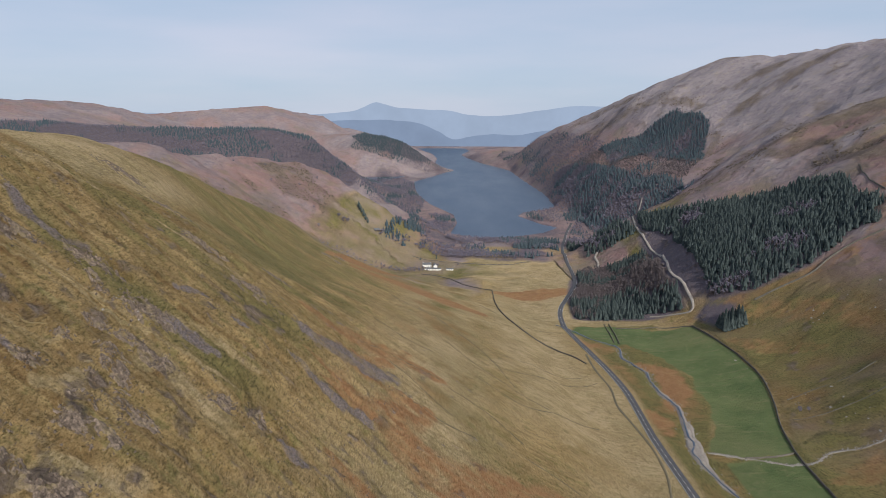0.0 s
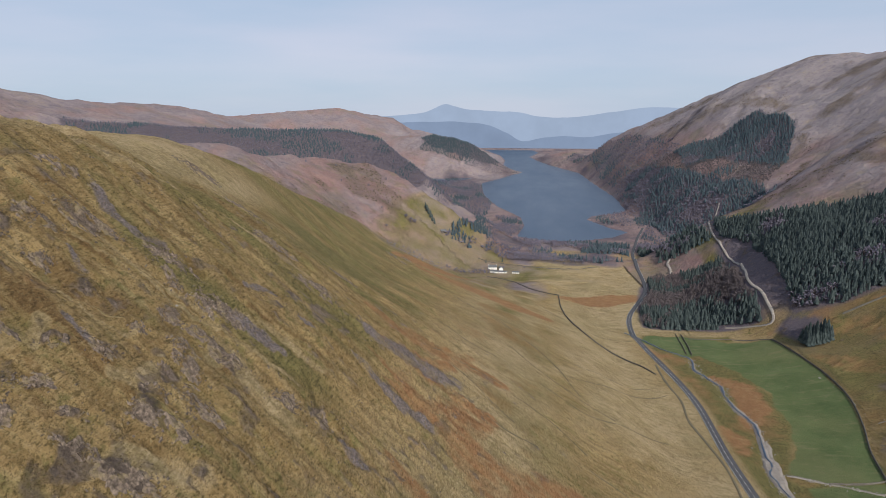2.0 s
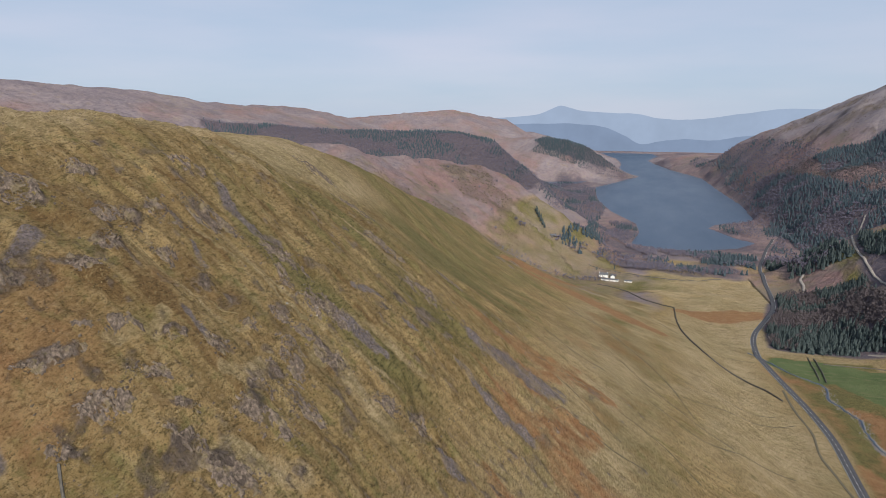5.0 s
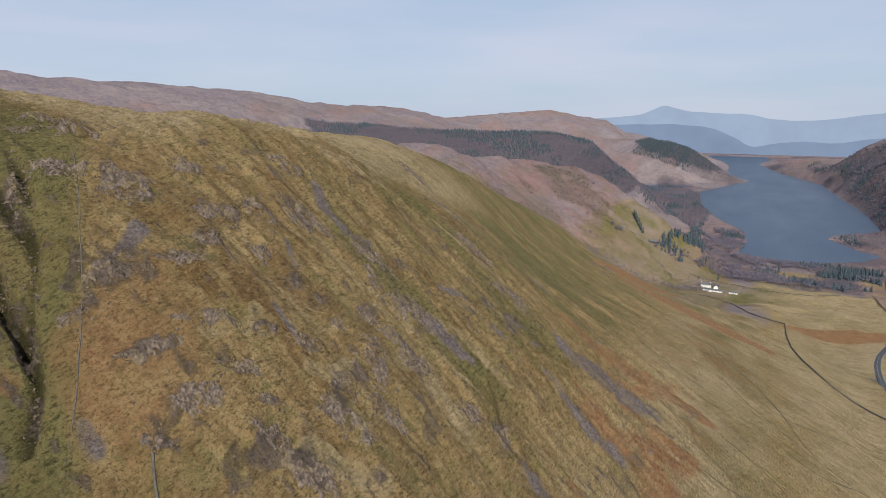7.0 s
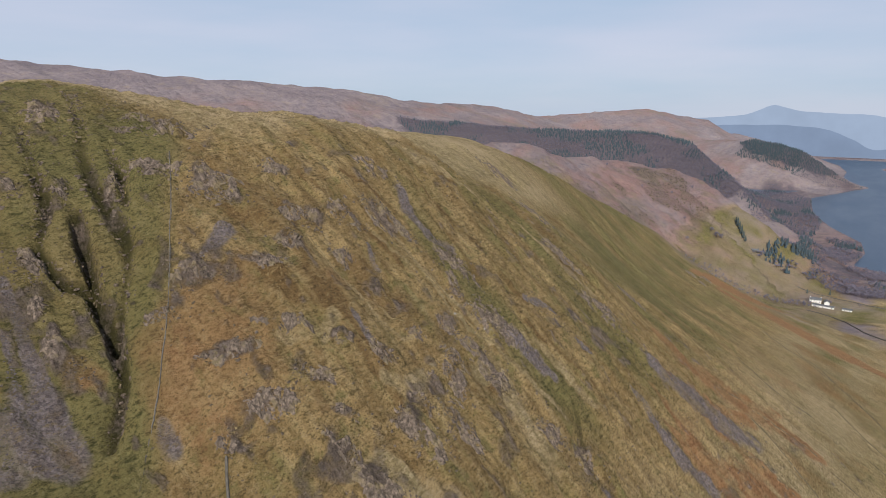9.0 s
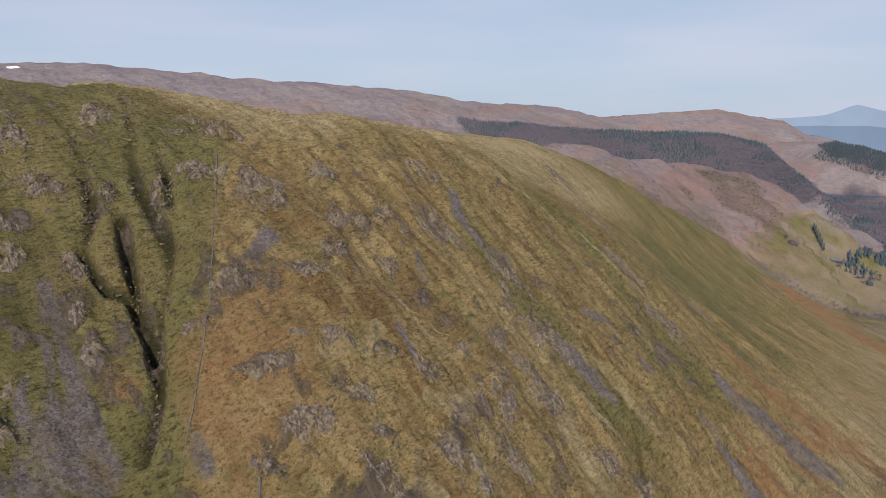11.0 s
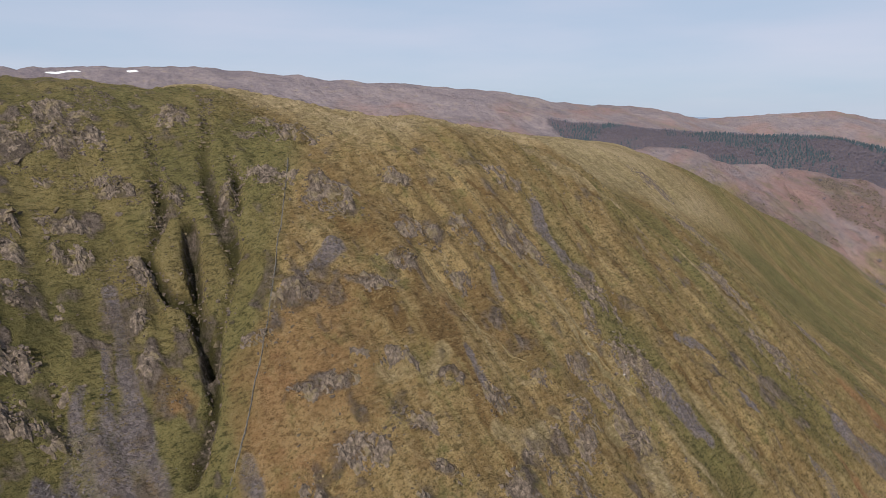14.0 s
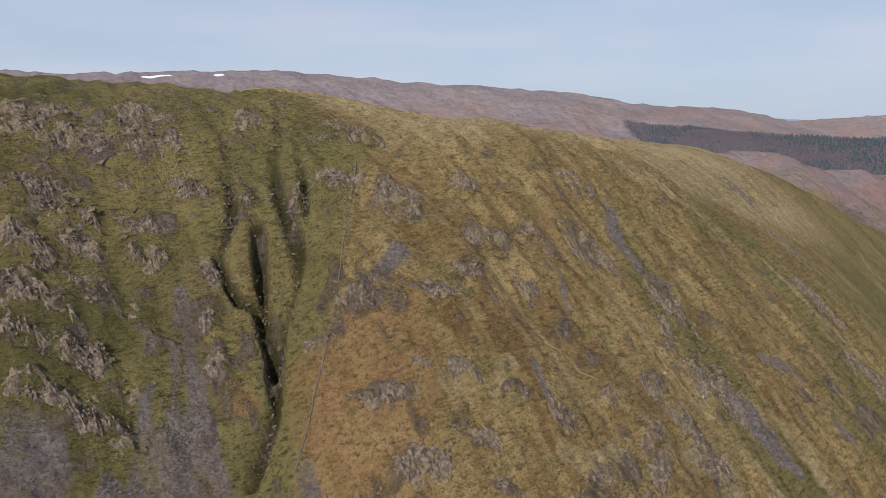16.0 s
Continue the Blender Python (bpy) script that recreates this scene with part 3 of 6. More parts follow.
CRAGS_SPUR = [(-138, 706, 10, 7, 0), (-128, 742, 9, 6, 0), (-122, 690, 6, 5, 0)]
CRAGS = (*CRAGS_SOUTH, *CRAGS_RAVINE, *CRAGS_FACE, *CRAGS_EAST, *CRAGS_SPUR)


def crag_reach(x, y, row):
    """Distance from the middle of a crag, 1 at its edge."""
    cx, cy, up, wide, turn = row
    c, s = math.cos(radians(turn)), math.sin(radians(turn))
    return np.hypot(((x - cx) * c + (y - cy) * s) / wide, (-(x - cx) * s + (y - cy) * c) / up)


def craggy(x, y):
    """How much a place belongs to a crag, 0 to 1."""
    out = np.zeros_like(x)
    for row in CRAGS:
        size = 2.0 * max(row[2:4])
        near = (np.abs(x - row[0]) < size) & (np.abs(y - row[1]) < size)
        d = crag_reach(x[near], y[near], row) + 0.45 * rough(x[near], y[near], 5, 51, 3)
        out[near] = np.maximum(out[near], smooth(1.2, 0.5, d))
    return out


def height(x, y):
    """Height of the land with gullies, ribs and hummocks."""
    x, y = np.asarray(x, float).ravel(), np.asarray(y, float).ravel()
    bed = land(x, y)
    z = bed
    shore = np.clip((z - 2) / 25, 0, 1)
    far = smooth(500, 1200, np.hypot(x, y))
    z = z + shore * far * (9 * rough(x, y, 210, 11, 5) + 7.5 * np.abs(rough(x, y, 75, 12, 4)) + 14 * smooth(150, 350, z) * np.abs(rough(x, y, 120, 13, 5)))
    z = z + far * smooth(250, 500, x) * smooth(60, 200, z) * (10 * rough(x * 0.3, y, 90, 14, 4) - 9 * np.abs(rough(x * 0.35, y, 170, 15, 4)))
    hill = smooth(820, 950, y) * smooth(1700, 1450, y) * smooth(-130, -260, x) * smooth(-1000, -800, x)
    z = z + hill * (9 * np.abs(rough(x, y, 70, 16, 4)) + 5 * rough(x, y, 28, 17, 3) - 2)
    fellside = smooth(30, -40, x) * smooth(900, 500, y) * smooth(-420, -340, x) * smooth(-60, 0, y)
    wy = y + 10 * rough(x, y, 60, 21, 2)
    ribs = rough(x * 0.16, wy, 13, 22, 4)
    close = smooth(460, 330, np.hypot(x, y))
    rugged = smooth(-0.25, 0.35, rough(x * 0.6, y, 26, 30, 3) + 0.25 * smooth(100, 125, y) - 0.1)
    lumps = 1.7 * rough(x * 0.75, y, 8, 23, 4) + 0.95 * rough(x * 1.3, y * 0.75, 2.4, 27, 2) + 0.50 * rough(x * 1.7, y * 0.6, 1.5, 32, 2)
    z = z + fellside * (2.4 * ribs + 1.05 * close * rough(x * 0.12, wy, 4.2, 33, 3) + close * (0.35 + 0.75 * rugged) * lumps + 2.5 * rough(x, y, 55, 24, 3))
    z = z + (1 - fellside) * (1 - far) * shore * 1.2 * rough(x, y, 40, 25, 4)
    crag = craggy(x, y)
    z = z + crag * (0.2 + 1.3 * np.abs(rough(x, y, 5, 52, 3)) + 0.9 * rough(x * 0.7, y, 2.2, 53, 2))
    wob = 1.3 * rough(x, y, 9, 26, 3) + 1.0 * rough(x, y, 4, 28, 2)
    for line in GULLIES:
        near, d, (deep, half) = beside(x, y, line, 12)
        d = np.abs(d + 0.35 * wob[near])
        z[near] -= 0.95 * deep * smooth(1.25, 0.12, d / half)
    road, stream = np.full(x.shape, 99.0), np.full(x.shape, 99.0)
    near, d, _ = beside(x, y, ROAD, 40)
    road[near] = d
    near, d, _ = beside(x, y, STREAM, 20)
    stream[near] = d
    ease = smooth(30, 7, road) * (x > 100)
    z = z * (1 - ease) + bed * ease
    return z - 1.6 * smooth(9, 2, stream)


def graded(lo, hi, fine_lo, fine_hi, step, growth, back_growth=None):
    mid = np.arange(fine_lo, fine_hi, step)
    out, p = [], mid[-1]
    while p < hi:
        p += step + growth * max(p - fine_hi, 0)
        out.append(p)
    back, p = [], fine_lo
    while p > lo:
        p -= step + (back_growth or growth) * max(fine_lo - p, 0)
        back.append(p)
    return np.r_[back[::-1], mid, out]


GX = graded(-3600, 3600, -232, -55, 0.72, 0.0128)
GY = graded(-1000, 4990, 40, 255, 0.72, 0.0116, 0.06)
gx, gy = [a.ravel() for a in np.meshgrid(GX, GY)]
gz = height(gx, gy)


def ground_z(x, y):
    """Height of the finished ground sheet."""
    x, y = np.atleast_1d(np.asarray(x, float)), np.atleast_1d(np.asarray(y, float))
    i = np.clip(np.searchsorted(GX, x) - 1, 0, len(GX) - 2)
    j = np.clip(np.searchsorted(GY, y) - 1, 0, len(GY) - 2)
    u, v = (x - GX[i]) / (GX[i + 1] - GX[i]), (y - GY[j]) / (GY[j + 1] - GY[j])
    g = gz.reshape(len(GY), len(GX))
    return (g[j, i] * (1 - u) + g[j, i + 1] * u) * (1 - v) + (g[j + 1, i] * (1 - u) + g[j + 1, i + 1] * u) * v


FIELD = [(160, 730), (176, 742), (220, 747), (306, 711), (309, 660), (311, 605), (305, 546), (290, 491), (263, 409), (222, 403), (201, 414), (212, 440), (238, 496), (246, 560), (240, 620), (217, 676), (196, 672)]
FIELD_SOUTH = [(205, 395), (263, 405), (257, 371), (250, 300), (240, 240), (200, 250), (204, 350)]
# screes: x, y, half width
SCREES = [
    [(-159.2, 77.3, 1.4), (-152.6, 76.5, 1.8), (-146.7, 75.4, 1.8), (-141.4, 74.4, 2.3), (-135.3, 73, 3.3), (-130.1, 71.7, 4.9), (-126, 70.8, 5.5)],
    [(-150, 72.9, 0.6), (-143.8, 71.4, 0.9), (-136.5, 68.2, 2.2), (-130.8, 64.9, 4.2), (-128.2, 63.2, 5.1)],
    [(-143.8, 66.7, 1), (-139.4, 65.1, 2), (-134.2, 63.4, 2.5), (-129.4, 61.3, 3.3)],
    [(-141.5, 44.3, 2.9), (-138.7, 47.1, 4.9), (-134, 46.4, 5.8), (-130.5, 45.1, 6.7)],
    [(-131.8, 56.9, 1.2), (-129.4, 56.4, 2.1)],
    [(-119.5, 88.5, 1.9), (-117.5, 87.6, 2.8), (-115.7, 87.3, 2.8)],
    [(-139.2, 123.3, 2.4), (-138.1, 118.7, 2.6), (-137.7, 114.7, 1.5), (-136.9, 112.7, 0.6)],
    [(-124.6, 161.3, 0.7), (-121.2, 159.3, 1.3), (-117.8, 157.9, 1.3)],
    [(-138.7, 196.8, 2.5), (-131.8, 191.3, 3.1), (-124.9, 193.5, 3.4), (-120.9, 199.4, 3.1)],
    [(-108.8, 137, 1), (-104.3, 136.2, 1.5), (-100.2, 135.5, 1)],
    [(-73.8, 290.9, 1.7), (-63.7, 278.9, 5.9), (-55, 286.9, 9.9), (-41.4, 299.3, 11.6), (-27.6, 315.1, 6.1)],
    [(-64, 240.8, 1.4), (-59.8, 242.6, 3.3), (-52.9, 239.5, 2.3), (-43.7, 239.3, 4.3), (-33.8, 246.2, 4.4)],
    [(-53.9, 182.7, 1.5), (-50.6, 181.3, 3.4), (-48, 181.8, 4.9)],
    [(-94.6, 192, 3.8), (-89.2, 194.2, 4.6), (-83.7, 196.2, 3.9), (-78.2, 198.1, 2)],
    [(-98.8, 217.7, 1.3), (-98.2, 229.3, 2.2), (-93.1, 231.7, 1.1)],
    [(-83, 230.7, 0.9), (-79.3, 230.3, 1.8), (-76.8, 229.8, 0.9)],
]
# rust-red bracken and pale straw: x, y, half width
RUST = [
    [(-128.1, 94.8, 4.8), (-126.2, 101.6, 6), (-120.1, 95.6, 7), (-120.7, 91, 5.9)],
    [(-110, 151.8, 2.7), (-108.1, 153.7, 3.6), (-105.1, 152.4, 1.6)],
    [(-108.3, 98.8, 6.8), (-109.6, 94.6, 5.7)],
    [(-135.8, 81, 2.2), (-133.5, 83.6, 1.7)],
    [(-128.3, 71.7, 2.4), (-125.5, 72.7, 3.6)],
    [(-67.5, 282.7, 2.2), (-50.5, 303.8, 4.1), (-32.1, 328.5, 5.1)],
    [(-52.5, 246.3, 1.9), (-36.1, 257.3, 5.1), (-19.4, 270.7, 6.5)],
    [(-136, 740, 10), (-126, 775, 22), (-112, 812, 30), (-90, 838, 26), (-66, 848, 12)],
    [(-105, 735, 12), (-62, 755, 24), (-30, 725, 26), (8, 695, 24), (42, 690, 12)],
    [(-76, 324, 4.5), (-58, 327, 8.2), (-42, 349, 8.8), (-23, 372, 4)],
    [(-45, 249, 5), (-31, 253, 7.4), (-18, 285, 13.6), (-7, 297, 6.1)],
    [(-23, 243, 7.7), (-10, 241, 15.9), (5, 251, 15.3), (34, 274, 16.4), (62, 299, 9.6)],
    [(-41, 287, 7.4), (-24, 293, 5.8)],
    [(85, 913, 12.4), (138, 914, 22.5), (200, 959, 18.5)],
    [(-64, 320, 5), (-45, 340, 14), (-22, 356, 10), (0, 362, 4)],
    [(-62, 264, 3), (-38, 258, 9), (-12, 256, 13), (20, 254, 14), (52, 280, 10), (75, 305, 4)],
    [(-40, 200, 4), (-22, 192, 9), (0, 190, 12), (24, 196, 8)],
    [(318, 726, 14), (350, 690, 22), (392, 652, 24), (415, 600, 18), (412, 560, 8)],
    [(322, 640, 10), (345, 600, 16), (372, 570, 10)],
    [(350, 712, 10), (400, 702, 12), (450, 694, 14), (505, 700, 12), (560, 760, 14), (600, 830, 14)],
    [(262, 372, 3), (290, 372, 12), (320, 385, 14)],
    [(208, 605, 6), (228, 580, 14), (222, 530, 13), (205, 500, 8)],
    [(180, 486, 4), (184, 465, 10), (180, 440, 6)],
    [(89, 930, 8), (140, 935, 22), (180, 955, 10)],
]
# pale ribs of straw and dark peaty bands down the near fell: x, y, half width
STRAW_STRIPES = [
    [(-118.8, 143.6, 0.4), (-115.4, 145.1, 0.5), (-106.6, 144.5, 0.7), (-101.9, 146.9, 0.8), (-100.2, 150.8, 0.9)],
    [(-124.3, 175.7, 0.6), (-116.7, 176.3, 0.9), (-108.4, 175.2, 1.1), (-98.6, 176.5, 1.2), (-92.7, 180.3, 1.1)],
    [(-127.7, 168.1, 0.6), (-120.8, 169.4, 0.9), (-115.7, 172.6, 0.8)],
    [(-130.5, 149.5, 0.6), (-128, 148.2, 0.8), (-124.2, 145.7, 0.5)],
    [(-172.1, 211.4, 2.1), (-161.1, 219.8, 4.1), (-150.2, 231.2, 3.3), (-143.3, 253.3, 1.8)],
    [(-113.1, 115.1, 1.4), (-109.8, 122.8, 1.9), (-109.6, 130.3, 1.7), (-108.1, 124.5, 1.2)],
    [(-94.6, 132.4, 1.9), (-89.9, 137.2, 3.2), (-93.6, 147, 1.8)],
    [(-128.1, 175.2, 0.6), (-118.3, 177.1, 0.9), (-108.4, 178.7, 1.1), (-97, 181.1, 1.1), (-85.4, 182.7, 1.1), (-69.7, 188.3, 1.3)],
    [(-92.2, 195.9, 1.6), (-84.3, 206.8, 2.8), (-67.4, 208.4, 2.1)],
    [(-87.3, 164.6, 2.4), (-87, 174.3, 3.9), (-74.7, 169.4, 4.8), (-64.3, 167.2, 5.2)],
    [(-87, 109.4, 1.6), (-84.1, 117.7, 2.8), (-77.3, 121.4, 3.3), (-71.3, 126.5, 3.7)],
    [(-136.6, 281.8, 1.1), (-117.9, 281, 1.6), (-96.6, 286.6, 2.2)],
    [(-191.9, 158.2, 0.8), (-176.9, 172.1, 1.5)],
    [(-168.5, 229.9, 0.6), (-156.7, 229.9, 1.3), (-151.8, 236.7, 1.5)],
]
PEAT_STRIPES = [
    [(-124, 123, 3.7), (-119.4, 128.9, 5.6), (-113.5, 133.7, 5.6), (-108.9, 134.6, 2.5)],
    [(-135.4, 141.5, 1.4), (-125.3, 135.2, 2.1), (-118.7, 129.9, 2.5)],
    [(-115.3, 131.9, 1.5), (-108.6, 132.7, 1.2), (-103.7, 134.7, 1.1), (-96.3, 134.1, 1.1)],
    [(-149.5, 158.7, 0.8), (-142.1, 160.6, 1.4), (-134.1, 163.7, 1.5), (-126.5, 166.8, 1.4), (-117.2, 167.7, 1.2)],
    [(-162.4, 230.6, 1.3), (-148.5, 232.3, 1.7), (-141.5, 239.8, 2.1)],
    [(-147, 125.8, 1.4), (-144.5, 127.5, 1.9), (-138.4, 133.4, 1.2)],
    [(-145.8, 174.7, 0.8), (-137.5, 182.9, 1.3), (-130.4, 187.3, 1.3)],
    [(-123.5, 205.4, 1.1), (-111.9, 203.2, 1.6), (-107.6, 202.7, 1.4)],
    [(-89.7, 164.2, 1.1), (-86, 165.6, 1.7), (-83.4, 166.3, 1.4)],
    [(-105.7, 131.7, 1), (-97.1, 131.6, 1.5), (-89.1, 131.5, 1.4)],
    [(-140.6, 212.3, 1.3), (-125, 216.1, 2.2), (-110.3, 216.6, 2.1), (-98.8, 217.7, 1.9)],
    [(-93.1, 206.5, 1.2), (-82.4, 212.6, 1.5), (-71.5, 219.1, 1.5)],
    [(-204.2, 337.7, 1.7), (-186.5, 355.7, 3.2), (-171.5, 365.5, 2.9), (-151.3, 392.9, 2.3)],
    [(-114.5, 260.9, 1.5), (-102, 271.1, 2.1), (-83.5, 258, 2)],
]
STRAW_BANDS = [
    [(-48, 825, 10), (-3, 795, 20), (50, 752, 18), (75, 740, 8)],
    [(-5, 655, 8), (20, 655, 16), (55, 640, 22), (95, 645, 12)],
    [(26, 452, 10.2), (74, 510, 14.5), (114, 527, 12.3)],
    [(84, 377, 7.9), (123, 403, 13.5), (143, 385, 6.9)],
]
EAST_ROCKS = [
    [(500, 1276, 8), (548, 1276, 14), (594, 1258, 20), (658, 1277, 24), (724, 1299, 26), (818, 1369, 26)],
    [(760, 1290, 12), (830, 1240, 24), (880, 1180, 16)], [(640, 1060, 8), (690, 1020, 24), (720, 980, 14)], [(700, 1130, 8), (760, 1080, 18), (800, 1060, 10)],
    [(700, 1742, 10), (760, 1800, 22), (825, 1877, 14)], [(660, 1560, 10), (720, 1640, 18), (760, 1700, 10)],
    [(600, 2700, 20), (680, 2500, 60), (799, 2448, 60), (855, 2305, 40), (900, 2200, 20)], [(560, 3000, 20), (700, 2900, 50), (820, 2700, 40)],
]
PATCHES_BROWN = [(-125, 115, 9, 9), (-133, 108, 5, 6), (-115, 132, 9, 6), (-109, 155, 9, 9), (-137, 140, 8, 22), (-118, 145, 6, 14), (-125, 175, 14, 8), (-103, 175, 8, 7), (-140, 165, 9, 6)]
PATCHES_ORANGE = [(-121, 94, 14, 8), (-112, 104, 6, 5), (-137, 81, 4, 4), (-118, 141, 4, 4), (-130, 98, 5, 4)]
WOOD_EAST = [(411, 1290), (455, 1173), (519, 1106), (571, 1004), (594, 915), (558, 824), (551, 769), (519, 724), (496, 730), (440, 712), (380, 715), (340, 740), (358, 826), (412, 1078), (386, 1188)]
WOOD_ROAD = [(222, 1023), (262, 1115), (300, 1105), (366, 1084), (332, 844), (312, 758), (247, 777), (180, 790), (192, 883)]
WOODS_FAR = [
    [(-1400, 1800), (-1300, 2000), (-1250, 2120), (-900, 2200), (-600, 2280), (-450, 2340), (-330, 2420), (-270, 2300), (-260, 1980), (-330, 1720), (-480, 1620), (-700, 1600), (-1000, 1640)],
    [(-470, 3230), (-410, 3275), (-290, 3235), (-150, 3192), (-60, 3165), (-100, 3100), (-241, 3060), (-406, 3120)],
    [(395, 1830), (420, 2300), (445, 2460), (490, 2420), (560, 1950), (642, 1640), (580, 1420), (511, 1320), (430, 1330), (405, 1500)],
    [(569, 2099), (578, 2294), (703, 2230), (829, 2230), (845, 1990), (740, 1765), (690, 1900)],
]
MEADOWS = [[(-240, 1120), (-225, 1270), (-150, 1400), (-70, 1500), (10, 1440), (-60, 1300), (-130, 1180)], [(-150, 1110), (-60, 1180), (90, 1160), (120, 1060), (-20, 1060), (-100, 1040)]]


def strip(x, y, line):
    out = np.zeros_like(x)
    near, d, (half,) = beside(x, y, line, 1.5 * max(p[2] for p in line))
    out[near] = smooth(1.4, 0.5, d / np.maximum(half, 0.1)) * (0.72 + 0.5 * rough(x[near] * 0.6, y[near], 4.5, 57, 3))
    return out


def spots(x, y, rows):
    out = np.zeros_like(x)
    for cx, cy, rx, ry in rows:
        out = np.maximum(out, smooth(1.5, 0.5, np.hypot((x - cx) / rx, (y - cy) / ry)))
    return out


def covers(x, y, z):
    n1, n2, n3 = rough(x, y, 90, 41, 4), rough(x, y, 30, 42, 4), rough(x, y, 320, 44, 4)
    nr = rough(x * 0.4, y, 12, 43, 4)
    dist = np.hypot(x, y)
    far = smooth(700, 1000, dist)
    out = {k: np.zeros_like(x) for k in "bracken scree rock lush heath pale dark litter snow moss brown rust turf".split()}
    east = x > 230
    xw = x + 26 * n1 + 9 * n2
    # the near fell
    fellside = smooth(75, 10, xw) * smooth(1050, 900, y) * (x > -450)
    lower = smooth(-88, -55, xw) * smooth(190, 250, y) * smooth(1100, 900, y)
    band = smooth(-70, -35, xw - 0.06 * (y - 250)) * smooth(75, 20, xw - 0.02 * (y - 250))
    orange = fellside * np.maximum(lower * band * (0.46 + 0.75 * n2), 0.75 * smooth(620, 720, y) * smooth(1090, 1040, y) * smooth(-160, -120, x) * (0.7 + 0.5 * n2))
    orange = np.maximum(orange, spots(x, y, PATCHES_ORANGE) * 0.55)
    orange = np.maximum(orange, fellside * smooth(-60, -25, x) * smooth(190, 120, y) * 0.4)
    out["rust"] = np.maximum(0.62 * orange, fellside * smooth(-142, -132, x) * smooth(-70, -95, x) * smooth(84, 94, y) * smooth(135, 110, y) * np.clip(0.26 + 0.45 * n2, 0, 0.5))
    for line in RUST:
        out["rust"] = np.maximum(out["rust"], (0.6 if line[0][0] > 240 else 1.5 if line[0][1] > 600 else 1.1 if line[0][1] > 330 else 0.60 if line[0][0] < -100 else 0.9) * strip(x, y + 8 * n2, line))
    brown = spots(x, y, PATCHES_BROWN) * (0.45 + 0.5 * nr)
    for line in PEAT_STRIPES:
        brown = np.maximum(brown, 1.05 * strip(x, y + 1.2 * rough(x, y, 6, 45, 2), line))
    wy = y + 10 * rough(x, y, 60, 21, 2)
    close = fellside * smooth(520, 380, dist)
    bands = close * smooth(-45, -80, x) * smooth(0.02, 0.5, rough(x * 0.22, wy, 15, 58, 4)) * smooth(105, 125, y)
    out["brown"] = np.maximum(np.maximum(brown * 0.95, 0.62 * bands), 0.2 * fellside)
    stony = close * smooth(0.28, 0.6, rough(x * 0.34, wy + 40, 8, 59, 4))
    for line in SCREES:
        out["scree"] = np.maximum(out["scree"], strip(x, y + 0.9 * rough(x, y, 5, 45, 2), line))
    crag = craggy(x, y)
    left = smooth(96, 84, y) * smooth(-120, -150, x) * (dist < 400)
    out["rock"] = np.clip(crag * (0.30 + 0.85 * rough(x * 0.7, y, 3.2, 46, 3)) + left * smooth(0.18, 0.55, rough(x, y, 7, 47, 4)) * 0.6
                          + fellside * smooth(420, 330, dist) * smooth(0.30, 0.6, rough(x, y * 0.7, 9, 48, 4)) * 0.5 + 0.10 * stony + 0.5 * close * smooth(0.34, 0.6, rough(x * 0.6, y, 3.6, 56, 3)), 0, 1)
    green = smooth(122, 108, y + 0.85 * (x + 150) + 4 * n2) * smooth(-80, -120, x) * (dist < 420)
    out["moss"] = np.maximum(green * (0.74 + 0.3 * n2), fellside * 0.74 * smooth(-0.25, 0.35, rough(x * 0.4, y, 28, 49, 4)) * smooth(-40, -75, x) * smooth(112, 140, y))
    out["moss"] = np.maximum(out["moss"], fellside * smooth(230, 420, y) * smooth(-60, -110, xw) * np.clip(0.50 + 0.5 * n2, 0, 0.8))
    out["scree"] = np.maximum(out["scree"], 0.16 * stony)
    out["dark"] = np.maximum(out["dark"], smooth(92, 80, y) * smooth(-130, -160, x) * (dist < 420) * np.clip(0.36 + 0.5 * n2, 0, 0.6))
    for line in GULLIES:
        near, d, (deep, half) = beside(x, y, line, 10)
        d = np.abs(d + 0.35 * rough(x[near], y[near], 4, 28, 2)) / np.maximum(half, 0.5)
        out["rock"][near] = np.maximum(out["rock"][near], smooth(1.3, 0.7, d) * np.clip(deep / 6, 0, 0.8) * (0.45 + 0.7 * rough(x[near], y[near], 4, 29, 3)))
        # bed darkens with the gully's depth: ravine shade put into the cover
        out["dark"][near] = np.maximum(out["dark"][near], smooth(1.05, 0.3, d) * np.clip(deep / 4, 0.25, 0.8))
    straw = np.zeros_like(x)
    for line in STRAW_STRIPES:
        straw = np.maximum(straw, strip(x, y + 1.0 * rough(x, y, 6, 45, 2), line))
    # valley floor
    floor = smooth(15, 90, xw) * smooth(330, 240, x) * smooth(1450, 1350, y)
    out["pale"] = np.maximum(floor * (0.62 + 0.5 * n1), fellside * smooth(-95, 10, xw) * 0.8 * (y > 60))
    field = smooth(-4, 4, within(x, y, FIELD) + 9 * n2 * smooth(300, 270, x))
    field = np.maximum(field, smooth(-4, 3, within(x, y, FIELD_SOUTH)))
    out["lush"] = np.maximum(out["lush"], field * 0.98)
    meadow = np.zeros_like(x)
    for ring in MEADOWS:
        grazed = smooth(-25, 10, within(x, y, ring))
        out["pale"] = np.maximum(out["pale"], grazed * np.clip(0.32 + 0.6 * n1, 0, 0.7))
        out["moss"] = np.maximum(out["moss"], grazed * (0.50 + 0.6 * n2))
        meadow = np.maximum(meadow, grazed)
    out["pale"] = np.maximum(out["pale"] * (1 - field), 0.95 * straw)
    # straw grass along the crest, paled to paint in its sunlit rim
    crest = smooth(-150, -185, x) * smooth(128, 150, y) * smooth(560, 420, dist)
